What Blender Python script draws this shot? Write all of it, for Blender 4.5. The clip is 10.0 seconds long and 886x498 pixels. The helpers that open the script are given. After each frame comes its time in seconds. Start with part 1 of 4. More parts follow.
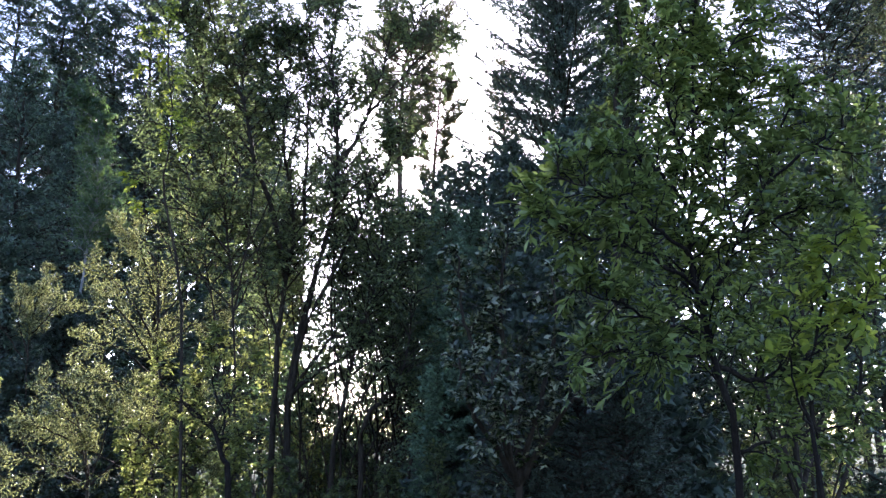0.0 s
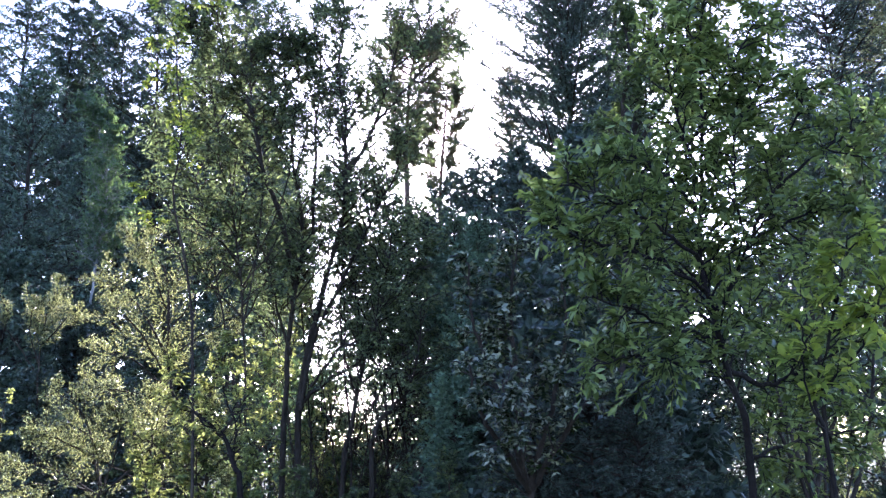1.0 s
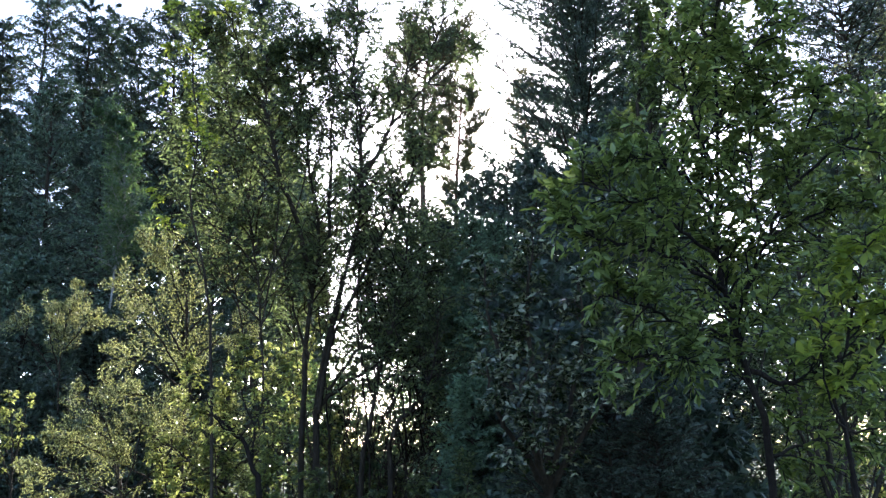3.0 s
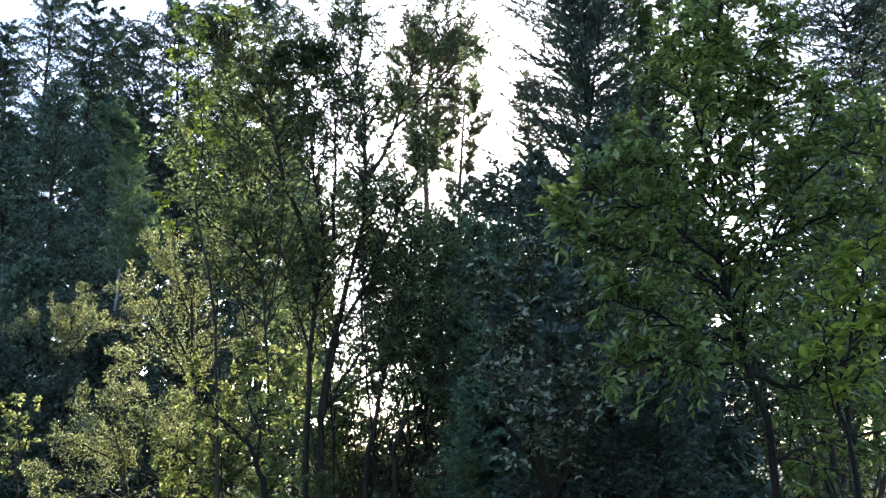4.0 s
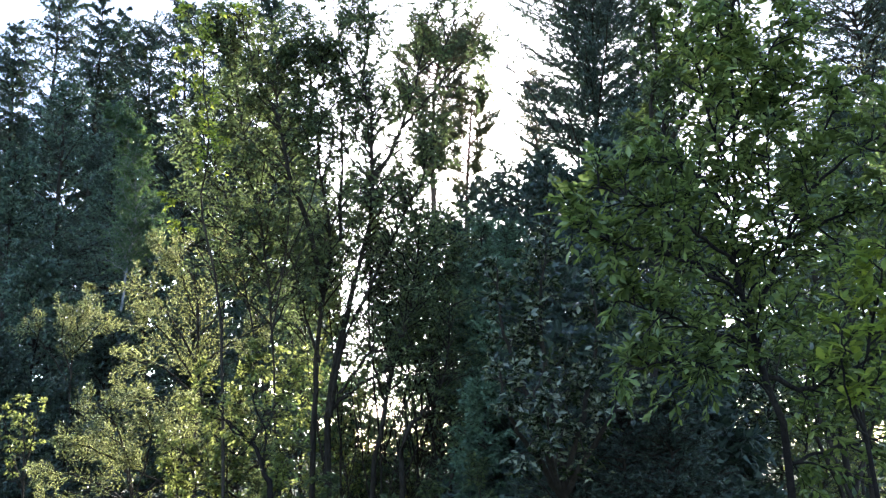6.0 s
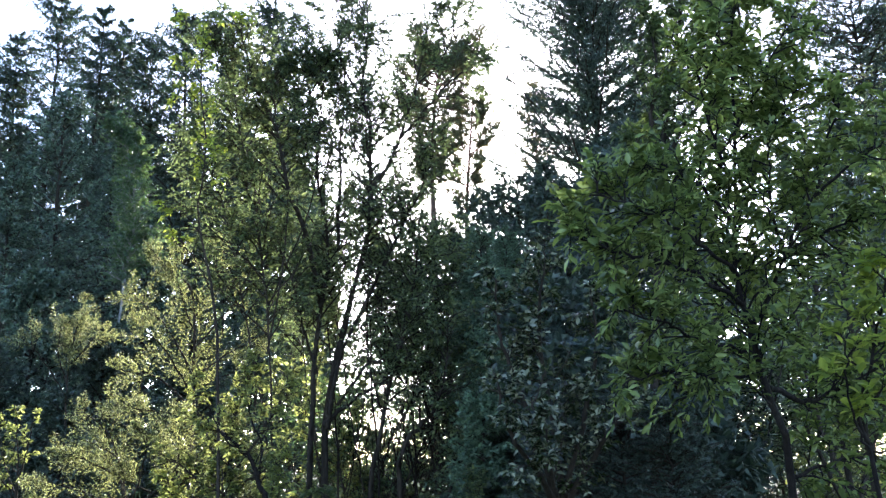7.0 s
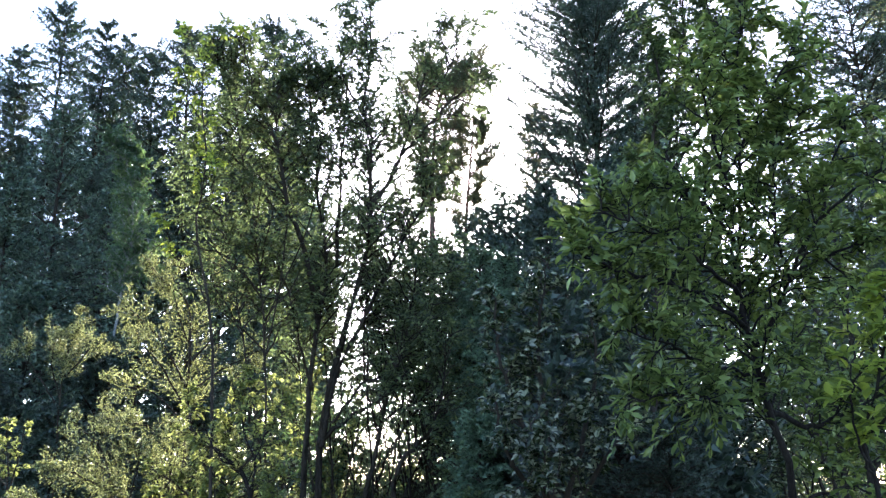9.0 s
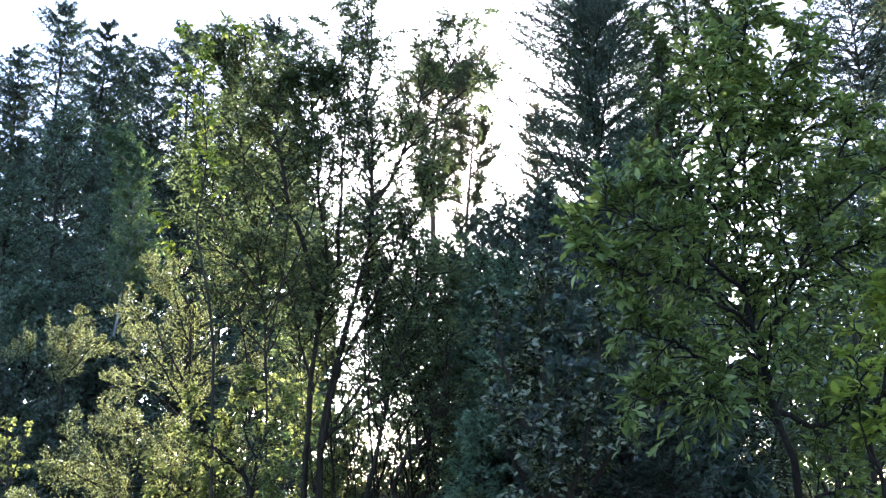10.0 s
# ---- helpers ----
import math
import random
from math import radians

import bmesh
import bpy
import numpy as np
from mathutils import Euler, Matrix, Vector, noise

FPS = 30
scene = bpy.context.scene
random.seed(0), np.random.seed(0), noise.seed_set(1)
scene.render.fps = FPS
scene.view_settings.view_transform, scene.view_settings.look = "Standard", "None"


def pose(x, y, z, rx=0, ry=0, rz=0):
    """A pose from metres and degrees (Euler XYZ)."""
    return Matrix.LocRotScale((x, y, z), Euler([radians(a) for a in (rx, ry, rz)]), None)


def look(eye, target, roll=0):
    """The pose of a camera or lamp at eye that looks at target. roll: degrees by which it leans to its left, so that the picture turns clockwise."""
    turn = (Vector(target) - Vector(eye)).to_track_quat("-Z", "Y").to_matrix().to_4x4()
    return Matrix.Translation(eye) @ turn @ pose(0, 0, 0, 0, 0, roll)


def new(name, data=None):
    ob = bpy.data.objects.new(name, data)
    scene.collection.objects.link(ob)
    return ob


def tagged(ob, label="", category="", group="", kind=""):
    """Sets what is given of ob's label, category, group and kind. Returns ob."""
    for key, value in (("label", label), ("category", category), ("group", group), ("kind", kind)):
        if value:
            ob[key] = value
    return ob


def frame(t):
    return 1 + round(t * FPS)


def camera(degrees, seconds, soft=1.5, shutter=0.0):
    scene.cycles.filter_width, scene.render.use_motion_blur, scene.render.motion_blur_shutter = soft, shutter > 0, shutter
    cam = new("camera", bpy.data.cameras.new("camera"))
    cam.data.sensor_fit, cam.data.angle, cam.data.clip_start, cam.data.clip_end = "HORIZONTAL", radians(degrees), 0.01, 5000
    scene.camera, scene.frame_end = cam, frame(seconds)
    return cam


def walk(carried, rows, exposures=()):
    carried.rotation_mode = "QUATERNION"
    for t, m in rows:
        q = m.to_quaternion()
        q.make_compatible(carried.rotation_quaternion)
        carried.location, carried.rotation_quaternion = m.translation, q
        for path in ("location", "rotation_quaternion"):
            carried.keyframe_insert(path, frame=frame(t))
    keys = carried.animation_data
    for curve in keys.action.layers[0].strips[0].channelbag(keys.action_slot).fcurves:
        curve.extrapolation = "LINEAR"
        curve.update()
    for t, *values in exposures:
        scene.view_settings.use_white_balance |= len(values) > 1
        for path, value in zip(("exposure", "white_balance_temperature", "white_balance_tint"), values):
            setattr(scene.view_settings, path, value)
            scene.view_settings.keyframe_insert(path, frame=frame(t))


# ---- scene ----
# ---- the camera and its walk ----
cam = camera(53.3, 10.0, soft=1.4)

# seconds, eye x y z, heading, tilt, lean (degrees)
PATH = [
    (0.0, 0.039, 0.059, 1.596, -1.98, 12.22, 0.96),
    (0.5, 0.032, 0.050, 1.597, -1.82, 12.44, 1.25),
    (1.0, 0.024, 0.048, 1.598, -1.51, 12.67, 1.43),
    (1.5, 0.011, 0.038, 1.589, -1.16, 12.82, 1.48),
    (2.0, 0.017, 0.037, 1.584, -0.94, 12.89, 1.60),
    (2.5, 0.026, 0.047, 1.581, -0.66, 12.91, 1.69),
    (4.0, 0.020, 0.014, 1.596, -0.22, 12.99, 1.81),
    (4.5, 0.006, -0.004, 1.598, -0.17, 13.01, 1.82),
    (5.0, 0.000, 0.000, 1.600, 0.00, 13.00, 1.70),
    (5.5, 0.010, 0.042, 1.609, 0.20, 13.01, 1.83),
    (6.8, 0.024, 0.134, 1.607, 0.30, 13.45, 1.55),
    (7.0, 0.031, 0.145, 1.604, 0.26, 13.85, 1.59),
    (7.5, 0.035, 0.187, 1.606, 0.09, 15.05, 1.29),
    (8.0, 0.045, 0.234, 1.621, 0.12, 15.07, 1.35),
    (8.5, 0.036, 0.226, 1.615, 0.15, 15.11, 1.07),
    (9.0, 0.019, 0.197, 1.601, 0.10, 15.14, 0.61),
    (9.5, 0.015, 0.213, 1.599, 0.12, 15.17, 0.54),
    (10.0, 0.006, 0.227, 1.596, 0.10, 15.20, 0.59),
]


def stand(x, y, z, heading, tilt, lean):
    a, b = radians(heading), radians(tilt)
    ahead = Vector((-math.sin(a) * math.cos(b), math.cos(a) * math.cos(b), math.sin(b)))
    return look((x, y, z), Vector((x, y, z)) + ahead, -lean)


walk(cam, [(t, stand(*r)) for t, *r in PATH],
     exposures=[(0.0, 1.86, 5700, 24), (0.5, 2.13, 5650, 25), (1.0, 2.44, 5400, 30), (1.5, 1.97, 5550, 25), (2.0, 1.78, 5650, 21), (2.5, 1.86, 5800, 17),
                (4.0, 1.90, 5950, 13), (5.5, 2.08, 6000, 12), (7.5, 2.30, 5850, 15), (10.0, 2.28, 5850, 15)])


# ---- light ----
SUN_WAY = Vector((0.0735, 0.95, 0.302)).normalized()
world = bpy.data.worlds.new("sky")
scene.world = world
world.use_nodes = True
wn = world.node_tree
sky = wn.nodes.new("ShaderNodeTexSky")
sky.sky_type = "NISHITA"
sky.sun_disc = False
sky.sun_elevation = math.asin(SUN_WAY.z)
sky.sun_rotation = math.atan2(SUN_WAY.x, SUN_WAY.y)
sky.dust_density = 0.7
sky.air_density = 0.7
wn.links.new(sky.outputs[0], wn.nodes["Background"].inputs[0])
wn.nodes["Background"].inputs[1].default_value = 0.15

sun_data = bpy.data.lights.new("sun", "SUN")
sun_data.energy = 5.0
sun_data.angle = radians(0.53)
sun_data.color = (1.0, 0.92, 0.78)
sun = new("sun", sun_data)
sun.matrix_world = look(SUN_WAY * 60, (0, 0, 0))


# ---- materials ----
def nodes_of(name):
    m = bpy.data.materials.new(name)
    m.use_nodes = True
    nt = m.node_tree
    nt.nodes.clear()
    out = nt.nodes.new("ShaderNodeOutputMaterial")
    return m, nt, out


def put(nt, kind, **values):
    n = nt.nodes.new(kind)
    for k, v in values.items():
        n.inputs[k.replace("_", " ")].default_value = v
    return n


def ramp(nt, fac, stops):
    r = nt.nodes.new("ShaderNodeValToRGB")
    while len(r.color_ramp.elements) < len(stops):
        r.color_ramp.elements.new(0.5)
    for e, (p, c) in zip(r.color_ramp.elements, stops):
        e.position, e.color = p, (*c, 1)
    nt.links.new(fac, r.inputs[0])
    return r.outputs[0]


def leaf_material(name, dark, mid, pale, through_colour, share=0.42, rough=0.42, patch=1.4, gloss=0.5, single=False, pale_at=0.93):
    """A thin living leaf: coloured reflection, some gloss, and light that comes through the blade."""
    m, nt, out = nodes_of(name)
    if single:
        own = nt.nodes.new("ShaderNodeObjectInfo").outputs["Random"]
    else:
        own = nt.nodes.new("ShaderNodeNewGeometry").outputs["Random Per Island"]
    geo = nt.nodes.new("ShaderNodeNewGeometry")
    big = put(nt, "ShaderNodeTexNoise", Scale=patch, Detail=2.0)
    nt.links.new(geo.outputs["Position"], big.inputs["Vector"])
    mixn = nt.nodes.new("ShaderNodeMath")
    mixn.operation = "MULTIPLY_ADD"
    mixn.inputs[1].default_value = 0.6
    nt.links.new(own, mixn.inputs[0])
    half = nt.nodes.new("ShaderNodeMath")
    half.operation = "MULTIPLY"
    half.inputs[1].default_value = 0.45
    nt.links.new(big.outputs[0], half.inputs[0])
    nt.links.new(half.outputs[0], mixn.inputs[2])
    # a lower pale_at makes more leaves pale, as painted glints and highlights
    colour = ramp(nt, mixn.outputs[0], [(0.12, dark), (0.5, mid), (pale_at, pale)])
    fine = put(nt, "ShaderNodeTexNoise", Scale=160.0, Detail=2.0)
    nt.links.new(geo.outputs["Position"], fine.inputs["Vector"])
    bump = put(nt, "ShaderNodeBump", Strength=0.25, Distance=0.004)
    nt.links.new(fine.outputs[0], bump.inputs["Height"])
    p = put(nt, "ShaderNodeBsdfPrincipled", Roughness=rough)
    p.inputs["Specular IOR Level"].default_value = gloss
    nt.links.new(colour, p.inputs["Base Color"])
    nt.links.new(bump.outputs[0], p.inputs["Normal"])
    tr = nt.nodes.new("ShaderNodeBsdfTranslucent")
    lit = ramp(nt, mixn.outputs[0], [(0.15, tuple(c * 0.28 for c in through_colour)), (0.5, tuple(c * 0.75 for c in through_colour)), (0.9, tuple(min(0.95, c * 1.5) for c in through_colour))])
    nt.links.new(lit, tr.inputs[0])
    mx = nt.nodes.new("ShaderNodeMixShader")
    mx.inputs[0].default_value = share
    nt.links.new(p.outputs[0], mx.inputs[1])
    nt.links.new(tr.outputs[0], mx.inputs[2])
    nt.links.new(mx.outputs[0], out.inputs[0])
    return m


def bark_material(name, dark, mid, pale, scale=9.0, stretch=0.22, relief=0.02):
    m, nt, out = nodes_of(name)
    geo = nt.nodes.new("ShaderNodeNewGeometry")
    mp = nt.nodes.new("ShaderNodeMapping")
    mp.inputs["Scale"].default_value = (1, 1, stretch)
    nt.links.new(geo.outputs["Position"], mp.inputs[0])
    a = put(nt, "ShaderNodeTexNoise", Scale=scale * 4, Detail=6.0, Roughness=0.65)
    b = put(nt, "ShaderNodeTexNoise", Scale=scale * 0.35, Detail=3.0)
    v = put(nt, "ShaderNodeTexVoronoi", Scale=scale * 3)
    for n in (a, b, v):
        nt.links.new(mp.outputs[0], n.inputs["Vector"])
    add = nt.nodes.new("ShaderNodeMath")
    add.operation = "MULTIPLY_ADD"
    add.inputs[1].default_value = 0.5
    nt.links.new(a.outputs[0], add.inputs[0])
    sc = nt.nodes.new("ShaderNodeMath")
    sc.operation = "MULTIPLY"
    sc.inputs[1].default_value = 0.5
    nt.links.new(b.outputs[0], sc.inputs[0])
    nt.links.new(sc.outputs[0], add.inputs[2])
    colour = ramp(nt, add.outputs[0], [(0.32, dark), (0.5, mid), (0.68, pale)])
    bump = put(nt, "ShaderNodeBump", Strength=0.9, Distance=relief)
    hh = nt.nodes.new("ShaderNodeMath")
    hh.operation = "ADD"
    nt.links.new(a.outputs[0], hh.inputs[0])
    nt.links.new(v.outputs["Distance"], hh.inputs[1])
    nt.links.new(hh.outputs[0], bump.inputs["Height"])
    p = put(nt, "ShaderNodeBsdfPrincipled", Roughness=0.9)
    p.inputs["Specular IOR Level"].default_value = 0.12
    nt.links.new(colour, p.inputs["Base Color"])
    nt.links.new(bump.outputs[0], p.inputs["Normal"])
    nt.links.new(p.outputs[0], out.inputs[0])
    return m


def soil_material():
    m, nt, out = nodes_of("forest_floor")
    geo = nt.nodes.new("ShaderNodeNewGeometry")
    a = put(nt, "ShaderNodeTexNoise", Scale=0.35, Detail=5.0)
    b = put(nt, "ShaderNodeTexNoise", Scale=22.0, Detail=6.0, Roughness=0.7)
    for n in (a, b):
        nt.links.new(geo.outputs["Position"], n.inputs["Vector"])
    mm = nt.nodes.new("ShaderNodeMath")
    mm.operation = "MULTIPLY_ADD"
    mm.inputs[1].default_value = 0.5
    nt.links.new(b.outputs[0], mm.inputs[0])
    hf = nt.nodes.new("ShaderNodeMath")
    hf.operation = "MULTIPLY"
    hf.inputs[1].default_value = 0.5
    nt.links.new(a.outputs[0], hf.inputs[0])
    nt.links.new(hf.outputs[0], mm.inputs[2])
    colour = ramp(nt, mm.outputs[0], [(0.3, (0.035, 0.028, 0.016)), (0.5, (0.05, 0.07, 0.02)), (0.7, (0.12, 0.12, 0.04))])
    bump = put(nt, "ShaderNodeBump", Strength=1.0, Distance=0.05)
    nt.links.new(b.outputs[0], bump.inputs["Height"])
    p = put(nt, "ShaderNodeBsdfPrincipled", Roughness=0.95)
    nt.links.new(colour, p.inputs["Base Color"])
    nt.links.new(bump.outputs[0], p.inputs["Normal"])
    nt.links.new(p.outputs[0], out.inputs[0])
    return m


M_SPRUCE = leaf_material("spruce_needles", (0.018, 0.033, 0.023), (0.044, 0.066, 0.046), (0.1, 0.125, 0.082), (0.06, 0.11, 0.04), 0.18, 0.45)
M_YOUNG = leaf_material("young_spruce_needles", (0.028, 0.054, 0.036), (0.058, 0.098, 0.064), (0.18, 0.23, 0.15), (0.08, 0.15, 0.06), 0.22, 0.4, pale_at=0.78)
# young spruce needles made paler to imitate the veil of lens flare
M_SOFT = leaf_material("hazed_spruce_needles", (0.06, 0.11, 0.06), (0.12, 0.19, 0.11), (0.2, 0.28, 0.16), (0.14, 0.22, 0.09), 0.3, 0.5)
# the brown through-colour and large share imitate the sun's glare over the crown
M_PINE = leaf_material("pine_needles", (0.025, 0.05, 0.02), (0.045, 0.075, 0.03), (0.08, 0.11, 0.045), (0.26, 0.24, 0.1), 0.4, 0.5)
# the very pale end paints sun highlights onto some of the needles
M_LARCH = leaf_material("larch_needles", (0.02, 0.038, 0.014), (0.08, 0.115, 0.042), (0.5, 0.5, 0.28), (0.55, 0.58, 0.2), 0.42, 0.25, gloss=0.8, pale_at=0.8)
# the rare yellow end colours single leaves as if the sun lit them
M_WILLOW = leaf_material("willow_leaf", (0.03, 0.047, 0.02), (0.065, 0.09, 0.035), (0.2, 0.22, 0.065), (0.22, 0.28, 0.1), 0.42, 0.4)
M_CHERRY = leaf_material("bird_cherry_leaf", (0.035, 0.052, 0.018), (0.085, 0.118, 0.038), (0.24, 0.28, 0.09), (0.33, 0.42, 0.085), 0.38, 0.22, pale_at=0.82)
M_CHERRY_ONE = leaf_material("bird_cherry_single_leaf", (0.035, 0.052, 0.018), (0.085, 0.118, 0.038), (0.24, 0.28, 0.09), (0.33, 0.42, 0.085), 0.38, 0.22, single=True, pale_at=0.82)
# near-black base paints deep shade; the few pale leaves are painted sky glints
M_DARK = leaf_material("painted_glint_leaf", (0.014, 0.022, 0.011), (0.03, 0.042, 0.016), (0.48, 0.47, 0.3), (0.15, 0.21, 0.055), 0.24, 0.25, gloss=0.6, pale_at=0.86)
M_ALDER = leaf_material("alder_leaf", (0.025, 0.04, 0.016), (0.058, 0.088, 0.034), (0.17, 0.21, 0.09), (0.22, 0.3, 0.08), 0.36, 0.36, pale_at=0.85)
# a brighter leaf colour that stands in for direct sun
M_SPRIG = leaf_material("sun_painted_rowan_leaf", (0.08, 0.12, 0.03), (0.16, 0.22, 0.04), (0.32, 0.36, 0.07), (0.62, 0.72, 0.09), 0.55, 0.4)
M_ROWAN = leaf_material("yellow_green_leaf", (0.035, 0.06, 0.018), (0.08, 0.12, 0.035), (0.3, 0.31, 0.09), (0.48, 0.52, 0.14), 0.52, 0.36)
M_BIRCH = leaf_material("birch_leaf", (0.04, 0.085, 0.04), (0.07, 0.12, 0.06), (0.12, 0.17, 0.08), (0.18, 0.28, 0.08), 0.36, 0.4)
M_GRASS = leaf_material("grass_blade", (0.04, 0.08, 0.015), (0.08, 0.13, 0.03), (0.18, 0.18, 0.06), (0.25, 0.3, 0.06), 0.4, 0.5)
M_BARK_DARK = bark_material("grey_brown_bark", (0.018, 0.014, 0.010), (0.042, 0.033, 0.024), (0.085, 0.068, 0.05))
# same painted shade and glints for the single leaves
M_DARK_ONE = leaf_material("painted_glint_single_leaf", (0.014, 0.022, 0.011), (0.03, 0.042, 0.016), (0.48, 0.47, 0.3), (0.15, 0.21, 0.055), 0.24, 0.25, gloss=0.6, single=True, pale_at=0.84)
# again with the yellow end painted as sunlit leaves
M_WILLOW_ONE = leaf_material("willow_single_leaf", (0.03, 0.047, 0.02), (0.065, 0.09, 0.035), (0.2, 0.22, 0.065), (0.22, 0.28, 0.1), 0.42, 0.4, single=True)
# bark darkened in its colour to stand for the shade of the foliage around
M_BARK_SHADED = bark_material("shade_painted_cherry_bark", (0.008, 0.006, 0.005), (0.018, 0.014, 0.011), (0.036, 0.03, 0.024), 14.0, 0.5, 0.008)
M_BARK_PINE = bark_material("pine_bark", (0.05, 0.03, 0.02), (0.13, 0.08, 0.055), (0.24, 0.15, 0.10), 6.0, 0.35, 0.03)
M_BARK_PALE = bark_material("pale_bark", (0.10, 0.10, 0.09), (0.26, 0.26, 0.24), (0.42, 0.42, 0.39), 12.0, 1.6, 0.006)
M_SOIL = soil_material()


# ---- building tools ----
def unit(v):
    return v / np.maximum(np.linalg.norm(v, axis=-1, keepdims=True), 1e-9)


def curve_points(points, n=18):
    """A smooth line through the given places (Catmull-Rom)."""
    p = np.array(points, float)
    p = np.vstack([2 * p[0] - p[1], p, 2 * p[-1] - p[-2]])
    k = len(p) - 3
    out = []
    for u in np.linspace(0, k - 1e-6, n):
        i = int(u)
        t = u - i
        a, b, c, d = p[i:i + 4]
        out.append(0.5 * (2 * b + (c - a) * t + (2 * a - 5 * b + 4 * c - d) * t * t + (3 * b - a - 3 * c + d) * t ** 3))
    return np.array(out)


def mesh_from(name, verts, faces, material):
    """faces: an array of triangles or of quads."""
    me = bpy.data.meshes.new(name)
    n, k = faces.shape
    me.vertices.add(len(verts))
    me.vertices.foreach_set("co", np.ascontiguousarray(verts, dtype=np.float32).ravel())
    me.loops.add(n * k)
    me.loops.foreach_set("vertex_index", np.ascontiguousarray(faces, dtype=np.int32).ravel())
    me.polygons.add(n)
    me.polygons.foreach_set("loop_start", np.arange(0, n * k, k, dtype=np.int32))
    me.update(calc_edges=True)
    me.materials.append(material)
    return me


def tubes(lines, r0, r1, sides=5):
    """Tapered rods along lines (N, K, 3); r0 and r1 (N,) are the radii at the two ends."""
    lines = np.asarray(lines, float)
    n, k, _ = lines.shape
    tan = np.gradient(lines, axis=1)
    tan = unit(tan)
    ref = np.where(np.abs(tan[..., 2:3]) > 0.9, np.array([1.0, 0, 0]), np.array([0, 0, 1.0]))
    a = unit(np.cross(tan, ref))
    b = np.cross(tan, a)
    s = np.linspace(0, 1, k)[None, :, None]
    r = np.asarray(r0)[:, None, None] * (1 - s) + np.asarray(r1)[:, None, None] * s
    ang = np.arange(sides) * 2 * np.pi / sides
    ring = (a[:, :, None, :] * np.cos(ang)[None, None, :, None] + b[:, :, None, :] * np.sin(ang)[None, None, :, None]) * r[..., None]
    v = (lines[:, :, None, :] + ring).reshape(-1, 3)
    i = np.arange(n)[:, None, None] * k * sides + np.arange(k - 1)[None, :, None] * sides
    j = np.arange(sides)[None, None, :]
    j2 = (j + 1) % sides
    f = np.stack([i + j, i + j2, i + sides + j2, i + sides + j], -1).reshape(-1, 4)
    return v, f


# blade outlines: across, along, lift; the last numbers are the triangles
BROAD = (np.array([(0, 0, 0), (-.30, .25, .05), (-.5, .5, .08), (-.30, .8, .05), (0, 1, -.06), (.30, .8, .05), (.5, .5, .08), (.30, .25, .05), (0, .5, 0)]),
         np.array([(0, 8, 1), (1, 8, 2), (2, 8, 3), (3, 8, 4), (4, 8, 5), (5, 8, 6), (6, 8, 7), (7, 8, 0)]))
SMALL = (np.array([(0, 0, 0), (-.5, .45, .12), (0, 1, -.05), (.5, .45, .12)]), np.array([(0, 2, 1), (0, 3, 2)]))
NEEDLE = (np.array([(-.5, 0, 0), (.5, 0, 0), (0, 1, 0)]), np.array([(0, 1, 2)]))


def blades(pos, way, face, length, width, shape):
    """Leaves at pos that point along way with their upper side towards face."""
    way = unit(way)
    side = unit(np.cross(way, face))
    up = np.cross(side, way)
    t, f = shape
    v = (pos[:, None, :] + side[:, None, :] * (t[None, :, 0:1] * width[:, None, None])
         + way[:, None, :] * (t[None, :, 1:2] * length[:, None, None]) + up[:, None, :] * (t[None, :, 2:3] * length[:, None, None]))
    ff = f[None] + (np.arange(len(pos)) * len(t))[:, None, None]
    return v.reshape(-1, 3), ff.reshape(-1, 3)


def on_lines(lines, f):
    """Places and tangents at fractions f (N, M) along lines (N, K, 3)."""
    n, k, _ = lines.shape
    u = np.clip(f, 0, 0.9999) * (k - 1)
    i = u.astype(int)
    w = (u - i)[..., None]
    rows = np.arange(n)[:, None]
    a, b = lines[rows, i], lines[rows, i + 1]
    return a * (1 - w) + b * w, unit(b - a)


def shoots(start, way, length, sag, rng, k=5, wobble=0.06):
    """Bent lines from start (N, 3) along way; sag (N, 3) bends the end off by that share of the length."""
    s = np.linspace(0, 1, k)[None, :, None]
    L = length[:, None, None]
    out = start[:, None, :] + way[:, None, :] * L * s + sag[:, None, :] * L * s ** 2
    out[:, 1:] += rng.normal(0, wobble, (len(start), k - 1, 3)) * L * s[:, 1:]
    return out


def link(name, me, parent, label=""):
    ob = new(name, me)
    ob.parent = parent
    if label:
        tagged(ob, label)
    return ob


def smooth(me):
    me.polygons.foreach_set("use_smooth", np.ones(len(me.polygons), dtype=bool))
    return me


def rods(name, lines, r0, r1, sides, material, parent, label=""):
    v, f = tubes(lines, r0, r1, sides)
    return link(name, smooth(mesh_from(name, v, f, material)), parent, label)


def branch_parts(lines, r0, r1, bark, base, each, bearers):
    """The branches: each one a part of its own, or all as one where they are too fine to pick apart."""
    if each:
        for i in range(len(lines)):
            rods("branch", lines[i:i + 1], r0[i:i + 1], r1[i:i + 1], 5, bark, bearers[i])
    else:
        k = lines.shape[1]
        tagged(rods("branchwork", lines[:, [0, k // 3, 2 * k // 3, k - 1]], r0, r1, 3, bark, base), kind="stuff")


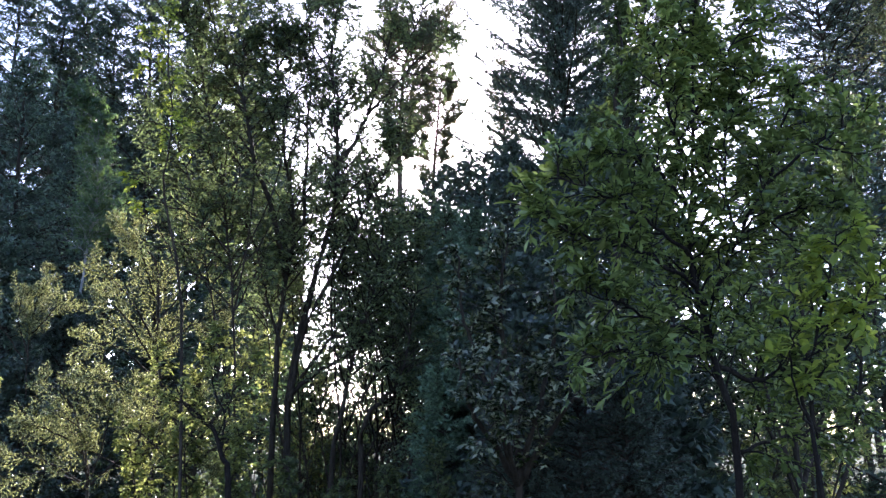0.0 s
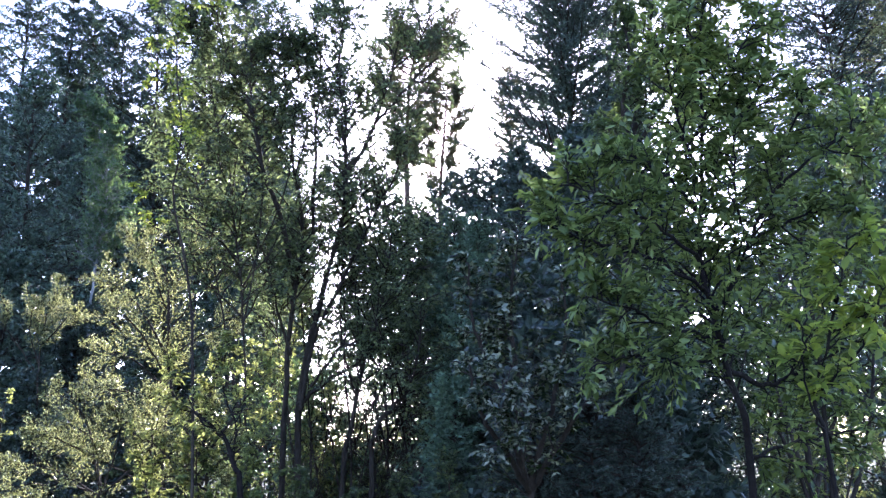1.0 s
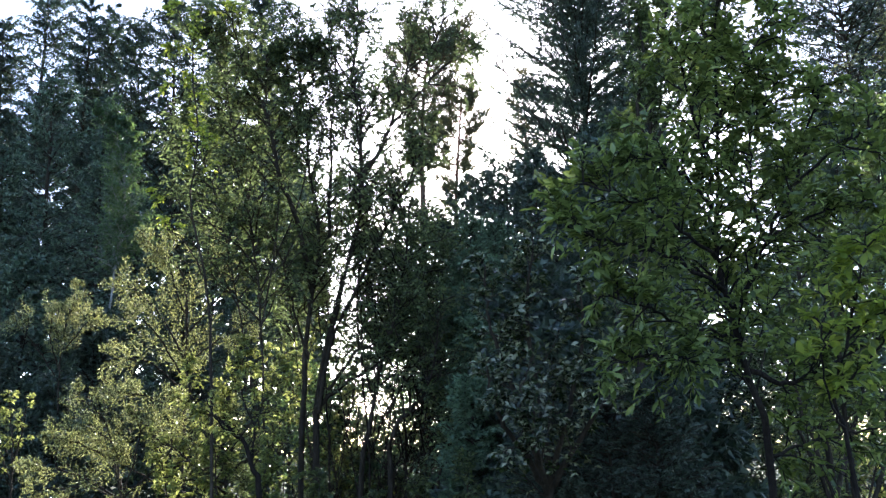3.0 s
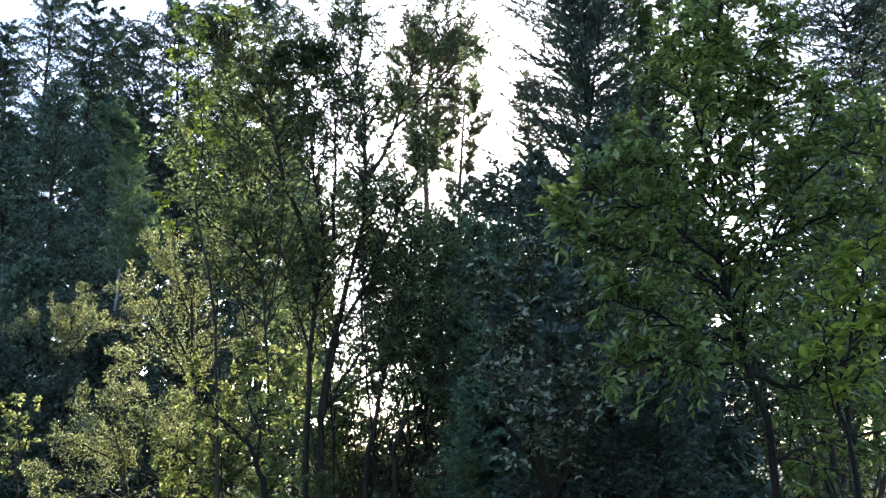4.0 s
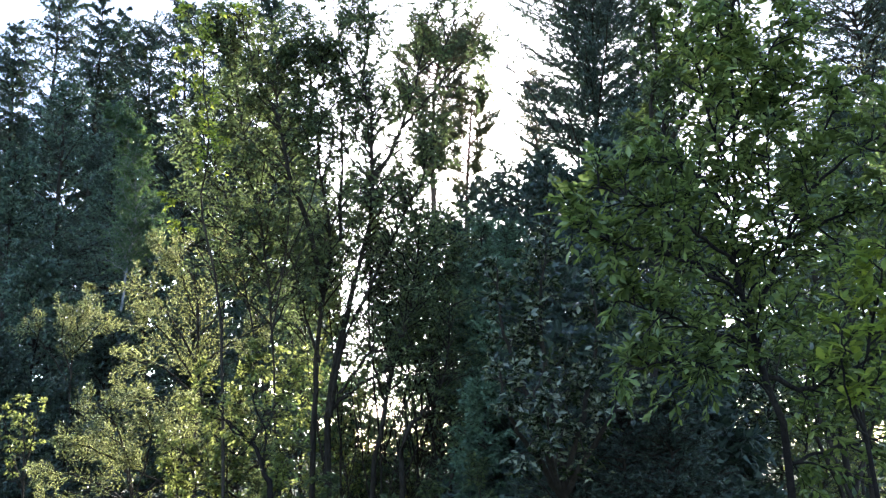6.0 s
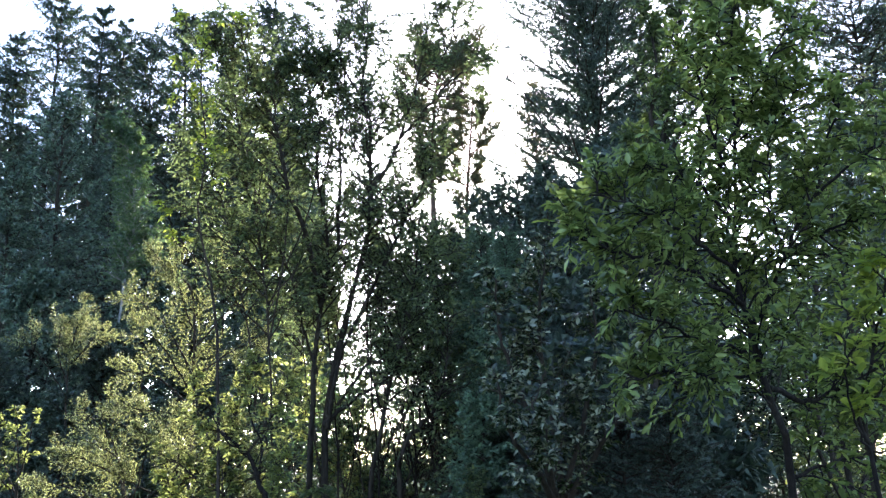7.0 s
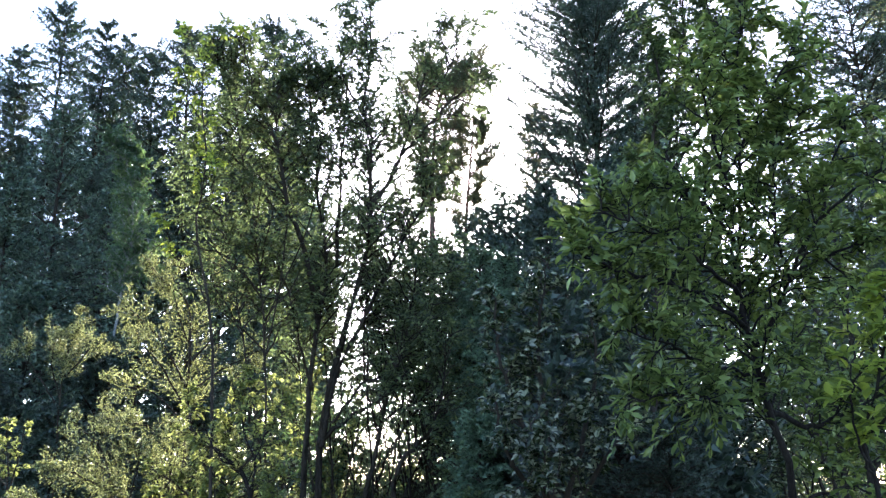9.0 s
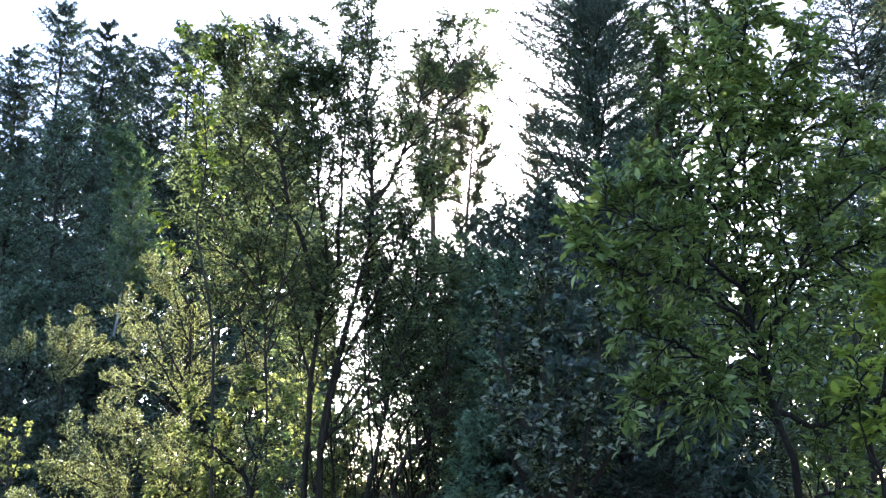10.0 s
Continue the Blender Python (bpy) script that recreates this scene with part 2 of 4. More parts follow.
def leafy(name, label, category, limbs, leaf, bark, seed, branches=12, twigs=7, leaves=9, reach=0.8, twig=0.3, size=0.055, slim=0.45,
          bare=0.3, rise=0.35, shape=SMALL, droop=0.35, group="", singles=0, single_leaf=None, near=None, each=False, flat=0.55, outward=0.0):
    """A broad-leaved tree or bush. limbs: rows of (places, thickness at the foot, thickness at the tip); the first is the trunk."""
    rng = np.random.default_rng(seed)
    base = new(name)
    foot = Vector(limbs[0][0][0])
    base.location = foot
    tagged(base, label, category, group)
    base_at = np.array(foot)
    lines, bearing = [], []
    for i, (pts, a, b) in enumerate(limbs):
        c = curve_points(pts, 20)
        c[1:-1] += rng.normal(0, 0.006, (18, 3))
        lines.append(c)
        bearing.append(rods("trunk" if i == 0 else "limb", (c - base_at)[None], np.array([a / 2]), np.array([b / 2]), 10, bark, base))
    lines = np.array(lines)
    n = len(lines)
    # branches, more of them on the longer limbs
    span = np.array([np.linalg.norm(np.diff(l, axis=0), axis=1).sum() for l in lines])
    count = np.maximum(4, np.round(branches * span / span.mean())).astype(int)
    row = np.repeat(np.arange(n), count)
    step = np.concatenate([np.arange(c) / c for c in count])
    f = bare + (1 - bare) * np.clip(step + rng.uniform(0, 1, len(row)) / count[row], 0, 1)
    p, t = on_lines(lines[row], f[:, None])
    p, t = p[:, 0], t[:, 0]
    out = rng.normal(0, 1, p.shape)
    out -= (out * t).sum(-1, keepdims=True) * t
    out = unit(out)
    way = unit(out * rng.uniform(0.6, 1.1, (len(p), 1)) + t * 0.55 + np.array([0, 0, rise]))
    L = reach * rng.uniform(0.4, 1.0, len(p)) * (1 - 0.55 * (f - bare) / (1 - bare)) * np.clip(span[row] / 3.0, 0.75, 1.15)
    sag = np.stack([0 * L, 0 * L, rng.uniform(-0.35, 0.15, len(L))], -1)
    br = shoots(p, way, L, sag, rng, 6)
    # the tip of each limb goes on as a branch
    rb = 0.0035 + L * 0.0075
    branch_parts(br - base_at, rb, rb * 0.3, bark, base, each, [bearing[i] for i in row])
    # twigs
    f2 = 0.18 + 0.82 * (np.arange(twigs)[None] + rng.uniform(0, 1, (len(br), twigs))) / twigs
    p2, t2 = on_lines(br, f2)
    p2, t2 = p2.reshape(-1, 3), t2.reshape(-1, 3)
    out = unit(rng.normal(0, 1, p2.shape))
    way2 = unit(t2 * 0.8 + out * 0.75 + np.array([0, 0, 0.12]))
    L2 = np.repeat(np.clip(L / reach, 0.35, 1), twigs) * twig * rng.uniform(0.5, 1.15, len(p2))
    tw = shoots(p2, way2, L2, np.stack([0 * L2, 0 * L2, rng.uniform(-0.45, 0.1, len(L2))], -1), rng, 4)
    tagged(rods("twigwork", tw[:, [0, 3]] - base_at, np.full(len(tw), 0.0028), np.full(len(tw), 0.0012), 3, bark, base), kind="stuff")
    # leaves
    f3 = 0.12 + 0.88 * (np.arange(leaves)[None] + rng.uniform(0, 0.8, (len(tw), leaves))) / leaves
    p3, t3 = on_lines(tw, f3)
    side = np.where(np.arange(leaves) % 2 == 0, 1.0, -1.0)[None, :, None]
    across = unit(np.cross(t3, np.array([0, 0, 1.0])) + rng.normal(0, 0.25, t3.shape))
    way3 = (t3 * 0.75 + across * side * 0.8 + rng.normal(0, 0.3, t3.shape) * np.array([1, 1, min(1.0, flat / 0.4)]) - np.array([0, 0, droop])).reshape(-1, 3)
    p3 = p3.reshape(-1, 3)
    away = p3 - lines[:, :10].reshape(-1, 3).mean(0)
    face = unit(np.array([0, 0, 1.0]) + unit(away * np.array([1, 1, 0])) * outward + rng.normal(0, flat, p3.shape))
    keep = rng.uniform(0, 1, len(p3)) > 0.12
    p3, way3, face = p3[keep], way3[keep], face[keep]
    ln = size * rng.uniform(0.55, 1.2, len(p3))
    chosen = np.zeros(len(p3), bool)
    if singles:
        chosen[np.argsort(np.linalg.norm(p3 - np.array(near), axis=1))[:singles]] = True
    rest = ~chosen
    v, fc = blades(p3[rest] - base_at, way3[rest], face[rest], ln[rest], ln[rest] * slim * rng.uniform(0.8, 1.15, rest.sum()), shape)
    crown = tagged(link("crown", mesh_from("crown", v, fc, leaf), base), kind="stuff")
    if singles:
        one_v, one_f = blades(np.zeros((1, 3)), np.array([[0, 1.0, 0]]), np.array([[0, 0, 1.0]]), np.array([1.0]), np.array([slim]), BROAD)
        one = mesh_from("leaf", one_v, one_f, single_leaf)
        w = unit(way3)
        s = unit(np.cross(w, face))
        u = np.cross(s, w)
        for i in np.nonzero(chosen)[0]:
            ob = new("leaf", one)
            ob.parent = crown
            m = Matrix((s[i], w[i], u[i])).transposed().to_4x4()
            ob.matrix_basis = Matrix.Translation(Vector(p3[i] - base_at)) @ m @ Matrix.Scale(float(ln[i]), 4)
    return base


def conifer(name, label, spot, height, radius, leaf, bark, seed, branches=110, twigs=16, needles=16, lift=0.15, droop=0.5, hang=0.35,
            low=0.04, lean=(0, 0), power=0.8, needle=0.05, thick=0.011, trunk=0.0, group="", category="tree", twig_share=0.42, tip=0.16, gaps=0.0, each=False, shape=NEEDLE, whorl=0.0, fine=0.09, rise=0.9, ragged=0.35):
    """A spruce, larch or fir: whorled branches with flat sprays and hanging twigs, all set with needles."""
    rng = np.random.default_rng(seed)
    base = new(name)
    base.location = (*spot, 0)
    tagged(base, label, category, group)
    d = trunk or height * 0.017
    stem = curve_points([(0, 0, -0.05), (lean[0] * 0.2, lean[1] * 0.2, height * 0.4), (lean[0] * 0.6, lean[1] * 0.6, height * 0.75), (lean[0], lean[1], height)], 24)
    stem[2:-1] += rng.normal(0, 0.004 * radius, (21, 3))
    trunk_ob = rods("trunk", stem[None], np.array([d / 2]), np.array([0.006]), 9, bark, base)
    h = low + (0.985 - low) * np.sort(rng.uniform(0, 1, branches)) ** 0.9
    if whorl:
        step = whorl / height
        h = np.clip(np.round(h / step) * step + rng.normal(0, 0.12 * step, branches), low, 0.985)
    p, _ = on_lines(stem[None], h[None])
    p = p[0]
    az = np.arange(branches) * 2.39996 + rng.normal(0, 0.35, branches)
    patchy = 1 - gaps * (0.5 + 0.5 * np.sin(az * 2 + h * 23 + seed))
    L = (radius * (1 - h) ** power + tip) * rng.uniform(0.85 - ragged, 0.85 + ragged, branches) * patchy
    up = lift + (h ** 3) * rise
    way = unit(np.stack([np.cos(az), np.sin(az), up + rng.normal(0, 0.12, branches)], -1))
    sag = np.stack([0 * L, 0 * L, -droop * (1 - h * 0.7) * rng.uniform(0.6, 1.2, branches)], -1)
    br = shoots(p, way, L, sag, rng, 8, 0.02)
    s = np.linspace(0, 1, 8)[None, :]
    br[..., 2] += 0.22 * droop * L[:, None] * np.clip(s - 0.6, 0, 1) ** 1.0
    rb = 0.006 + L * 0.008
    branch_parts(br, rb, rb * 0.25, bark, base, each, [trunk_ob] * branches)
    f2 = 0.1 + 0.9 * (np.arange(twigs)[None] + rng.uniform(0, 1, (branches, twigs))) / twigs
    p2, t2 = on_lines(br, f2)
    side = np.where(np.arange(twigs) % 2 == 0, 1.0, -1.0)[None, :, None]
    across = unit(np.cross(t2, np.array([0, 0, 1.0])))
    way2 = unit(t2 * 0.9 + across * side * rng.uniform(0.3, 1.0, (branches, twigs, 1)) + rng.normal(0, 0.18, t2.shape) - np.array([0, 0, hang]) * rng.uniform(0.0, 1.6, (branches, twigs, 1)))
    L2 = (L[:, None] * twig_share * (1.05 - 0.75 * f2) + fine) * rng.uniform(0.6, 1.2, f2.shape)
    p2, way2, L2 = p2.reshape(-1, 3), way2.reshape(-1, 3), L2.ravel()
    tw = shoots(p2, way2, L2, np.stack([0 * L2, 0 * L2, -hang * rng.uniform(0.2, 1.1, len(L2))], -1), rng, 4, 0.03)
    tw = np.concatenate([tw, br[:, [4, 5, 6, 7]]])
    L2 = np.concatenate([L2, L * 0.43])
    v, fc = blades(tw[:, 0], tw[:, 3] - tw[:, 0], unit(rng.normal(0, 1, (len(tw), 3))), L2, np.full(len(tw), 0.006 if each else 0.011), NEEDLE)
    tagged(link("twigwork", mesh_from("twigwork", v, fc, bark), base), kind="stuff")
    count = np.maximum(4, (L2 / np.mean(L2) * needles).astype(int))
    idx = np.repeat(np.arange(len(tw)), count)
    f3 = rng.uniform(0.03, 1, len(idx))
    p3, t3 = on_lines(tw[idx], f3[:, None])
    p3, t3 = p3[:, 0], t3[:, 0]
    out = rng.normal(0, 1, p3.shape)
    out -= (out * t3).sum(-1, keepdims=True) * t3
    way3 = unit(t3 * 0.75 + unit(out) * 0.8 + np.array([0, 0, 0.1]))
    face = unit(rng.normal(0, 1, p3.shape))
    ln = needle * rng.uniform(0.6, 1.25, len(p3))
    v, fc = blades(p3, way3, face, ln, np.full(len(p3), thick) * rng.uniform(0.7, 1.3, len(p3)), shape)
    tagged(link("crown", mesh_from("crown", v, fc, leaf), base), kind="stuff")
    return base


def larch_tree(name, label, limbs, leaf, bark, seed, spread=0.42, per=9, subs=16, needles=17, needle=0.018, thick=0.008, group="", start=0.25):
    """A young larch: long shoots, each one a feather of short side twigs set with soft needles. limbs as for leafy()."""
    rng = np.random.default_rng(seed)
    base = new(name)
    base.location = limbs[0][0][0]
    tagged(base, label, "tree", group)
    at = np.array(limbs[0][0][0], float)
    lines = []
    for i, (pts, a, b) in enumerate(limbs):
        c = curve_points(pts, 20)
        c[1:-1] += rng.normal(0, 0.005, (18, 3))
        lines.append(c - at)
        rods("trunk" if i == 0 else "limb", lines[-1][None], np.array([a / 2]), np.array([b / 2]), 7, bark, base)
    lines = np.array(lines)
    span = np.array([np.linalg.norm(np.diff(l, axis=0), axis=1).sum() for l in lines])
    row = np.repeat(np.arange(len(lines)), np.maximum(6, (per * span).astype(int)))
    f = start + (0.99 - start) * rng.uniform(0, 1, len(row))
    p, t = on_lines(lines[row], f[:, None])
    p, t = p[:, 0], t[:, 0]
    side = unit(np.cross(t, unit(rng.normal(0, 0.55, t.shape) + np.array([0, 1.0, 0.2])))) * np.where(rng.uniform(0, 1, (len(t), 1)) < 0.5, 1, -1)
    L = (spread * (1 - (f - start) / (1 - start)) ** 0.7 + 0.05) * rng.uniform(0.5, 1.15, len(row))
    tw = shoots(p, unit(t * 1.0 + side * 0.8 + rng.normal(0, 0.12, t.shape)), L, np.stack([0 * L, 0 * L, rng.uniform(-0.1, 0.2, len(L))], -1), rng, 4, 0.03)
    # shorter twigs on the twigs
    f2 = 0.12 + 0.86 * (np.arange(subs)[None] + rng.uniform(0, 0.8, (len(tw), subs))) / subs
    p2, t2 = on_lines(tw, f2)
    side2 = unit(np.cross(t2, unit(rng.normal(0, 0.6, t2.shape) + np.array([0, 1.0, 0.2])))) * np.where(np.arange(subs) % 2 == 0, 1.0, -1.0)[None, :, None]
    L2 = (0.1 * (1.15 - f2) * np.clip(L[:, None] / 0.25, 0.4, 1.2) + 0.015).ravel()
    p2, w2 = p2.reshape(-1, 3), unit(t2 * 0.9 + side2 * 0.9).reshape(-1, 3)
    tw2 = shoots(p2, w2, L2, np.zeros((len(L2), 3)), rng, 4, 0.03)
    ends = lines[:, [12, 14, 17, 19]]
    every = np.concatenate([tw, tw2, ends])
    size = np.concatenate([L, L2, span * 0.4])
    tagged(rods("twigwork", np.concatenate([tw, tw2])[:, [0, 3]], np.full(len(tw) + len(tw2), 0.0024), np.full(len(tw) + len(tw2), 0.001), 3, bark, base), kind="stuff")
    n = np.maximum(3, (size / 0.1 * needles).astype(int))
    idx = np.repeat(np.arange(len(every)), n)
    p3, t3 = on_lines(every[idx], rng.uniform(0.02, 1, (len(idx), 1)))
    p3, t3 = p3[:, 0], t3[:, 0]
    out = rng.normal(0, 1, p3.shape)
    out -= (out * t3).sum(-1, keepdims=True) * t3
    v, fc = blades(p3, unit(t3 * 0.7 + unit(out) * 0.8), unit(rng.normal(0, 1, p3.shape)), needle * rng.uniform(0.6, 1.2, len(p3)), thick * rng.uniform(0.8, 1.3, len(p3)), NEEDLE)
    tagged(link("crown", mesh_from("crown", v, fc, leaf), base), kind="stuff")
    return base


def pine_tree(name, label, spine, thick, tufts, seed, leaf, bark, group=""):
    """A Scots pine: bare trunk, crooked limbs and needle tufts in clumps. tufts: rows of (height share, heading in degrees, limb length, clump size)."""
    rng = np.random.default_rng(seed)
    base = new(name)
    base.location = spine[0]
    tagged(base, label, "tree", group)
    at = np.array(spine[0], float)
    stem = curve_points(spine, 26) - at
    rods("trunk", stem[None], np.array([thick / 2]), np.array([0.012]), 12, bark, base)
    h = np.array([t[0] for t in tufts])
    p, _ = on_lines(stem[None], h[None])
    p = p[0]
    az = np.radians([t[1] for t in tufts])
    L = np.array([t[2] for t in tufts])
    size = np.array([t[3] for t in tufts])
    way = unit(np.stack([np.sin(az), np.cos(az), rng.uniform(0.1, 0.6, len(L))], -1))
    br = shoots(p, way, L, np.stack([0 * L, 0 * L, rng.uniform(-0.05, 0.3, len(L))], -1), rng, 7, 0.05)
    for i in range(len(L)):
        rods("limb", br[i:i + 1], np.array([0.012 + L[i] * 0.012]), np.array([0.006]), 6, bark, base)
    m = 16
    f2 = 0.35 + 0.65 * rng.uniform(0, 1, (len(L), m)) ** 0.7
    p2, t2 = on_lines(br, f2)
    way2 = unit(t2 * 0.5 + rng.normal(0, 0.8, t2.shape) * np.array([1, 1, 0.45]) + np.array([0, 0, 0.35]))
    L2 = (size[:, None] * rng.uniform(0.35, 1.0, f2.shape)).ravel()
    p2, way2 = p2.reshape(-1, 3), way2.reshape(-1, 3)
    tw = shoots(p2, way2, L2, np.stack([0 * L2, 0 * L2, 0.25 + 0 * L2], -1), rng, 4, 0.06)
    tagged(rods("twigwork", tw, np.full(len(tw), 0.006), np.full(len(tw), 0.003), 3, bark, base), kind="stuff")
    n = 40
    idx = np.repeat(np.arange(len(tw)), n)
    f3 = rng.uniform(0.15, 1, len(idx))
    p3, t3 = on_lines(tw[idx], f3[:, None])
    p3, t3 = p3[:, 0], t3[:, 0]
    way3 = unit(t3 * 0.7 + unit(rng.normal(0, 1, p3.shape)))
    v, fc = blades(p3, way3, unit(rng.normal(0, 1, p3.shape)), 0.085 * rng.uniform(0.7, 1.2, len(p3)), np.full(len(p3), 0.016), NEEDLE)
    tagged(link("crown", mesh_from("crown", v, fc, leaf), base), kind="stuff")
    return base


# ---- ground ----
def ground_sheet():
    n = 70
    s = np.linspace(-1, 1, n)
    xs = np.sign(s) * (np.abs(s) * 30 + np.abs(s) ** 6 * 2400)
    X, Y = np.meshgrid(xs, xs + 8)
    Z = 0.05 * np.sin(X * 0.9 + 1.3) * np.cos(Y * 0.7) + 0.03 * np.sin(X * 2.3 - Y * 1.9)
    Z[(np.abs(X) > 60) | (np.abs(Y) > 60)] = 0
    v = np.stack([X, Y, Z], -1).reshape(-1, 3)
    i = (np.arange(n - 1)[:, None] * n + np.arange(n - 1)[None]).ravel()
    f = np.stack([i, i + 1, i + n + 1, i + n], -1)
    g = new("ground", smooth(mesh_from("ground", v, f, M_SOIL)))
    tagged(g, "mossy forest floor with leaf litter and soil", "ground", kind="structure")


ground_sheet()


def grass_stuff():
    rng = np.random.default_rng(5)
    n = 9000
    x = rng.uniform(-14, 12, n)
    y = rng.uniform(2.2, 30, n)
    p = np.stack([x, y, np.full(n, -0.05)], -1)
    way = unit(np.stack([rng.normal(0, .35, n), rng.normal(0, .35, n), np.ones(n)], -1))
    face = unit(rng.normal(0, 1, (n, 3)) * np.array([1, 1, .2]))
    v, f = blades(p, way, face, rng.uniform(0.25, 0.75, n), rng.uniform(0.006, 0.014, n), SMALL)
    tagged(new("grass", mesh_from("grass", v, f, M_GRASS)), "tall green grass on the forest floor", "grass", kind="stuff")


grass_stuff()

# ---- spruces far behind ----
FAR = "tall spruces behind"
SPRUCE = "tall dark green spruce with drooping branches, in shade"
for i, (x, y, h, r, lx, g, cut, p) in enumerate([
        (-12.22, 26.00, 17.13, 4.2, 0.2, 0.1, 0.3, 0.8), (-10.42, 25.00, 15.90, 3.3, 0.1, 0.2, 0.3, 0.9), (-10.08, 26.00, 16.13, 2.6, 0.3, 0.3, 0.35, 0.9),
        (-13.60, 26.00, 15.68, 3.4, -0.2, 0.2, 0.3, 0.85), (-7.53, 24.00, 15.03, 4.0, -0.2, 0.3, 0.34, 0.7), (-8.73, 24.50, 14.36, 3.6, -0.3, 0.25, 0.32, 0.55),
        (-4.74, 23.00, 14.60, 3.0, 0.05, 0.2, 0.3, 0.75), (-6.40, 25.00, 14.20, 3.0, 0.1, 0.35, 0.36, 0.7), (-4.60, 26.00, 13.28, 2.4, 0.1, 0.35, 0.36, 0.7)]):
    conifer("spruce", SPRUCE, (x - lx, y), h, r, M_SPRUCE, M_BARK_DARK, 100 + i, branches=140, twigs=22, needles=12, droop=0.55, hang=0.7, lift=0.55, low=cut,
            lean=(lx, 0), needle=0.098, thick=0.036, group=FAR, gaps=g, power=p - 0.12, tip=0.1, twig_share=0.2, whorl=0.5, fine=0.05, rise=0.35, ragged=0.6)
# a row of spruces behind them, which closes the wood
for i, (x, y, h, r) in enumerate([(-17.84, 31.00, 15.69, 3.2), (-15.28, 30.00, 13.74, 3.0), (-14.12, 31.00, 14.43, 3.0), (-12.06, 30.00, 14.62, 3.0), (-10.90, 31.00, 14.55, 3.0), (-9.02, 30.00, 13.22, 2.8), (-7.55, 31.00, 14.22, 2.6), (-5.77, 30.00, 13.99, 2.6), (-4.82, 31.00, 11.27, 2.0)]):
    conifer("spruce", "dark spruce in the closed wood behind", (x, y), h, r, M_SPRUCE, M_BARK_DARK, 400 + i, branches=110, twigs=11, needles=9, droop=0.4, hang=0.7, lift=0.4,
            low=0.06, needle=0.26, thick=0.11, group="closed wood behind", gaps=0.15, power=0.6, twig_share=0.26)
# the big one beside the sun
conifer("spruce", "tall dark spruce with spiky shoots, nearly black against the sun", (3.28, 18.0), 12.9, 3.15, M_SPRUCE, M_BARK_DARK, 131, branches=330, twigs=22, needles=20, low=0.2,
        droop=0.0, hang=0.05, lift=0.55, lean=(0.1, 0), needle=0.08, thick=0.028, group=FAR, power=0.5, gaps=0.08, twig_share=0.3, tip=0.15, fine=0.06, rise=0.5, ragged=0.55)
conifer("larch", "thin open larch with a sparse spiky crown", (4.72, 19.50), 12.84, 1.7, M_SPRUCE, M_BARK_DARK, 133, branches=150, twigs=14, needles=18, low=0.1,
        droop=0.0, hang=0.05, lift=0.5, lean=(0.1, 0), needle=0.075, thick=0.026, group=FAR, gaps=0.2, power=0.7, twig_share=0.32)
conifer("larch", "tall open larch with long spiky twigs", (7.63, 15.00), 11.85, 3.3, M_SPRUCE, M_BARK_DARK, 135, branches=210, twigs=16, needles=20, low=0.3, trunk=0.1,
        droop=0.05, hang=0.3, lift=0.25, needle=0.065, thick=0.026, group=FAR, gaps=0.15, power=0.55, twig_share=0.36)
conifer("larch", "tall larch with brownish needles", (8.36, 14.00), 10.67, 2.0, M_LARCH, M_BARK_PINE, 136, branches=150, twigs=16, needles=20, low=0.25,
        droop=0.2, hang=0.5, lift=0.25, needle=0.05, thick=0.014, group=FAR, gaps=0.2, power=0.6)
conifer("spruce", "tall dark spruce behind the open larch", (10.68, 19.00), 13.02, 2.6, M_SPRUCE, M_BARK_DARK, 138, branches=140, twigs=16, needles=16, low=0.2,
        droop=0.3, hang=0.4, lift=0.35, needle=0.1, thick=0.034, group=FAR, gaps=0.15, power=0.6, twig_share=0.25)
# the thin one in front of the glare and the dark dome below it
conifer("larch", "thin sparse larch lit from behind by the sun", (2.12, 19.00), 10.27, 1.15, M_PINE, M_BARK_PINE, 137, branches=120, twigs=12, needles=14, low=0.35,
        droop=0.0, hang=0.1, lift=0.35, needle=0.06, thick=0.018, group=FAR, gaps=0.3, power=0.6, twig_share=0.3)
for i, (x, y, h, r) in enumerate([(1.46, 17.00, 7.06, 1.7), (1.91, 16.00, 6.45, 1.6), (1.03, 18.00, 7.25, 1.6), (2.53, 16.50, 6.70, 1.9), (0.52, 19.00, 7.18, 1.4), (-0.01, 18.00, 6.36, 1.2)]):
    conifer("spruce", "dark rounded spruce top under the low sun", (x, y), h, r, M_SPRUCE, M_BARK_DARK, 190 + i, branches=95, twigs=14, needles=11, droop=0.3, hang=0.35,
            lift=0.3, needle=0.095, thick=0.042, group=FAR, power=0.5, tip=0.2, twig_share=0.25)
# lower spruces far off behind the stems
for i, (x, y, h, r) in enumerate([(-5.2, 24.0, 8.8, 1.9), (-4.1, 24.5, 7.4, 1.8), (-6.4, 22.0, 6.6, 1.7)]):
    conifer("spruce", "small dark spruce far behind the stems", (x, y), h, r, M_SPRUCE, M_BARK_DARK, 140 + i, branches=60, twigs=12, needles=11, droop=0.3, hang=0.4,
            needle=0.14, thick=0.05, group=FAR, gaps=0.2)
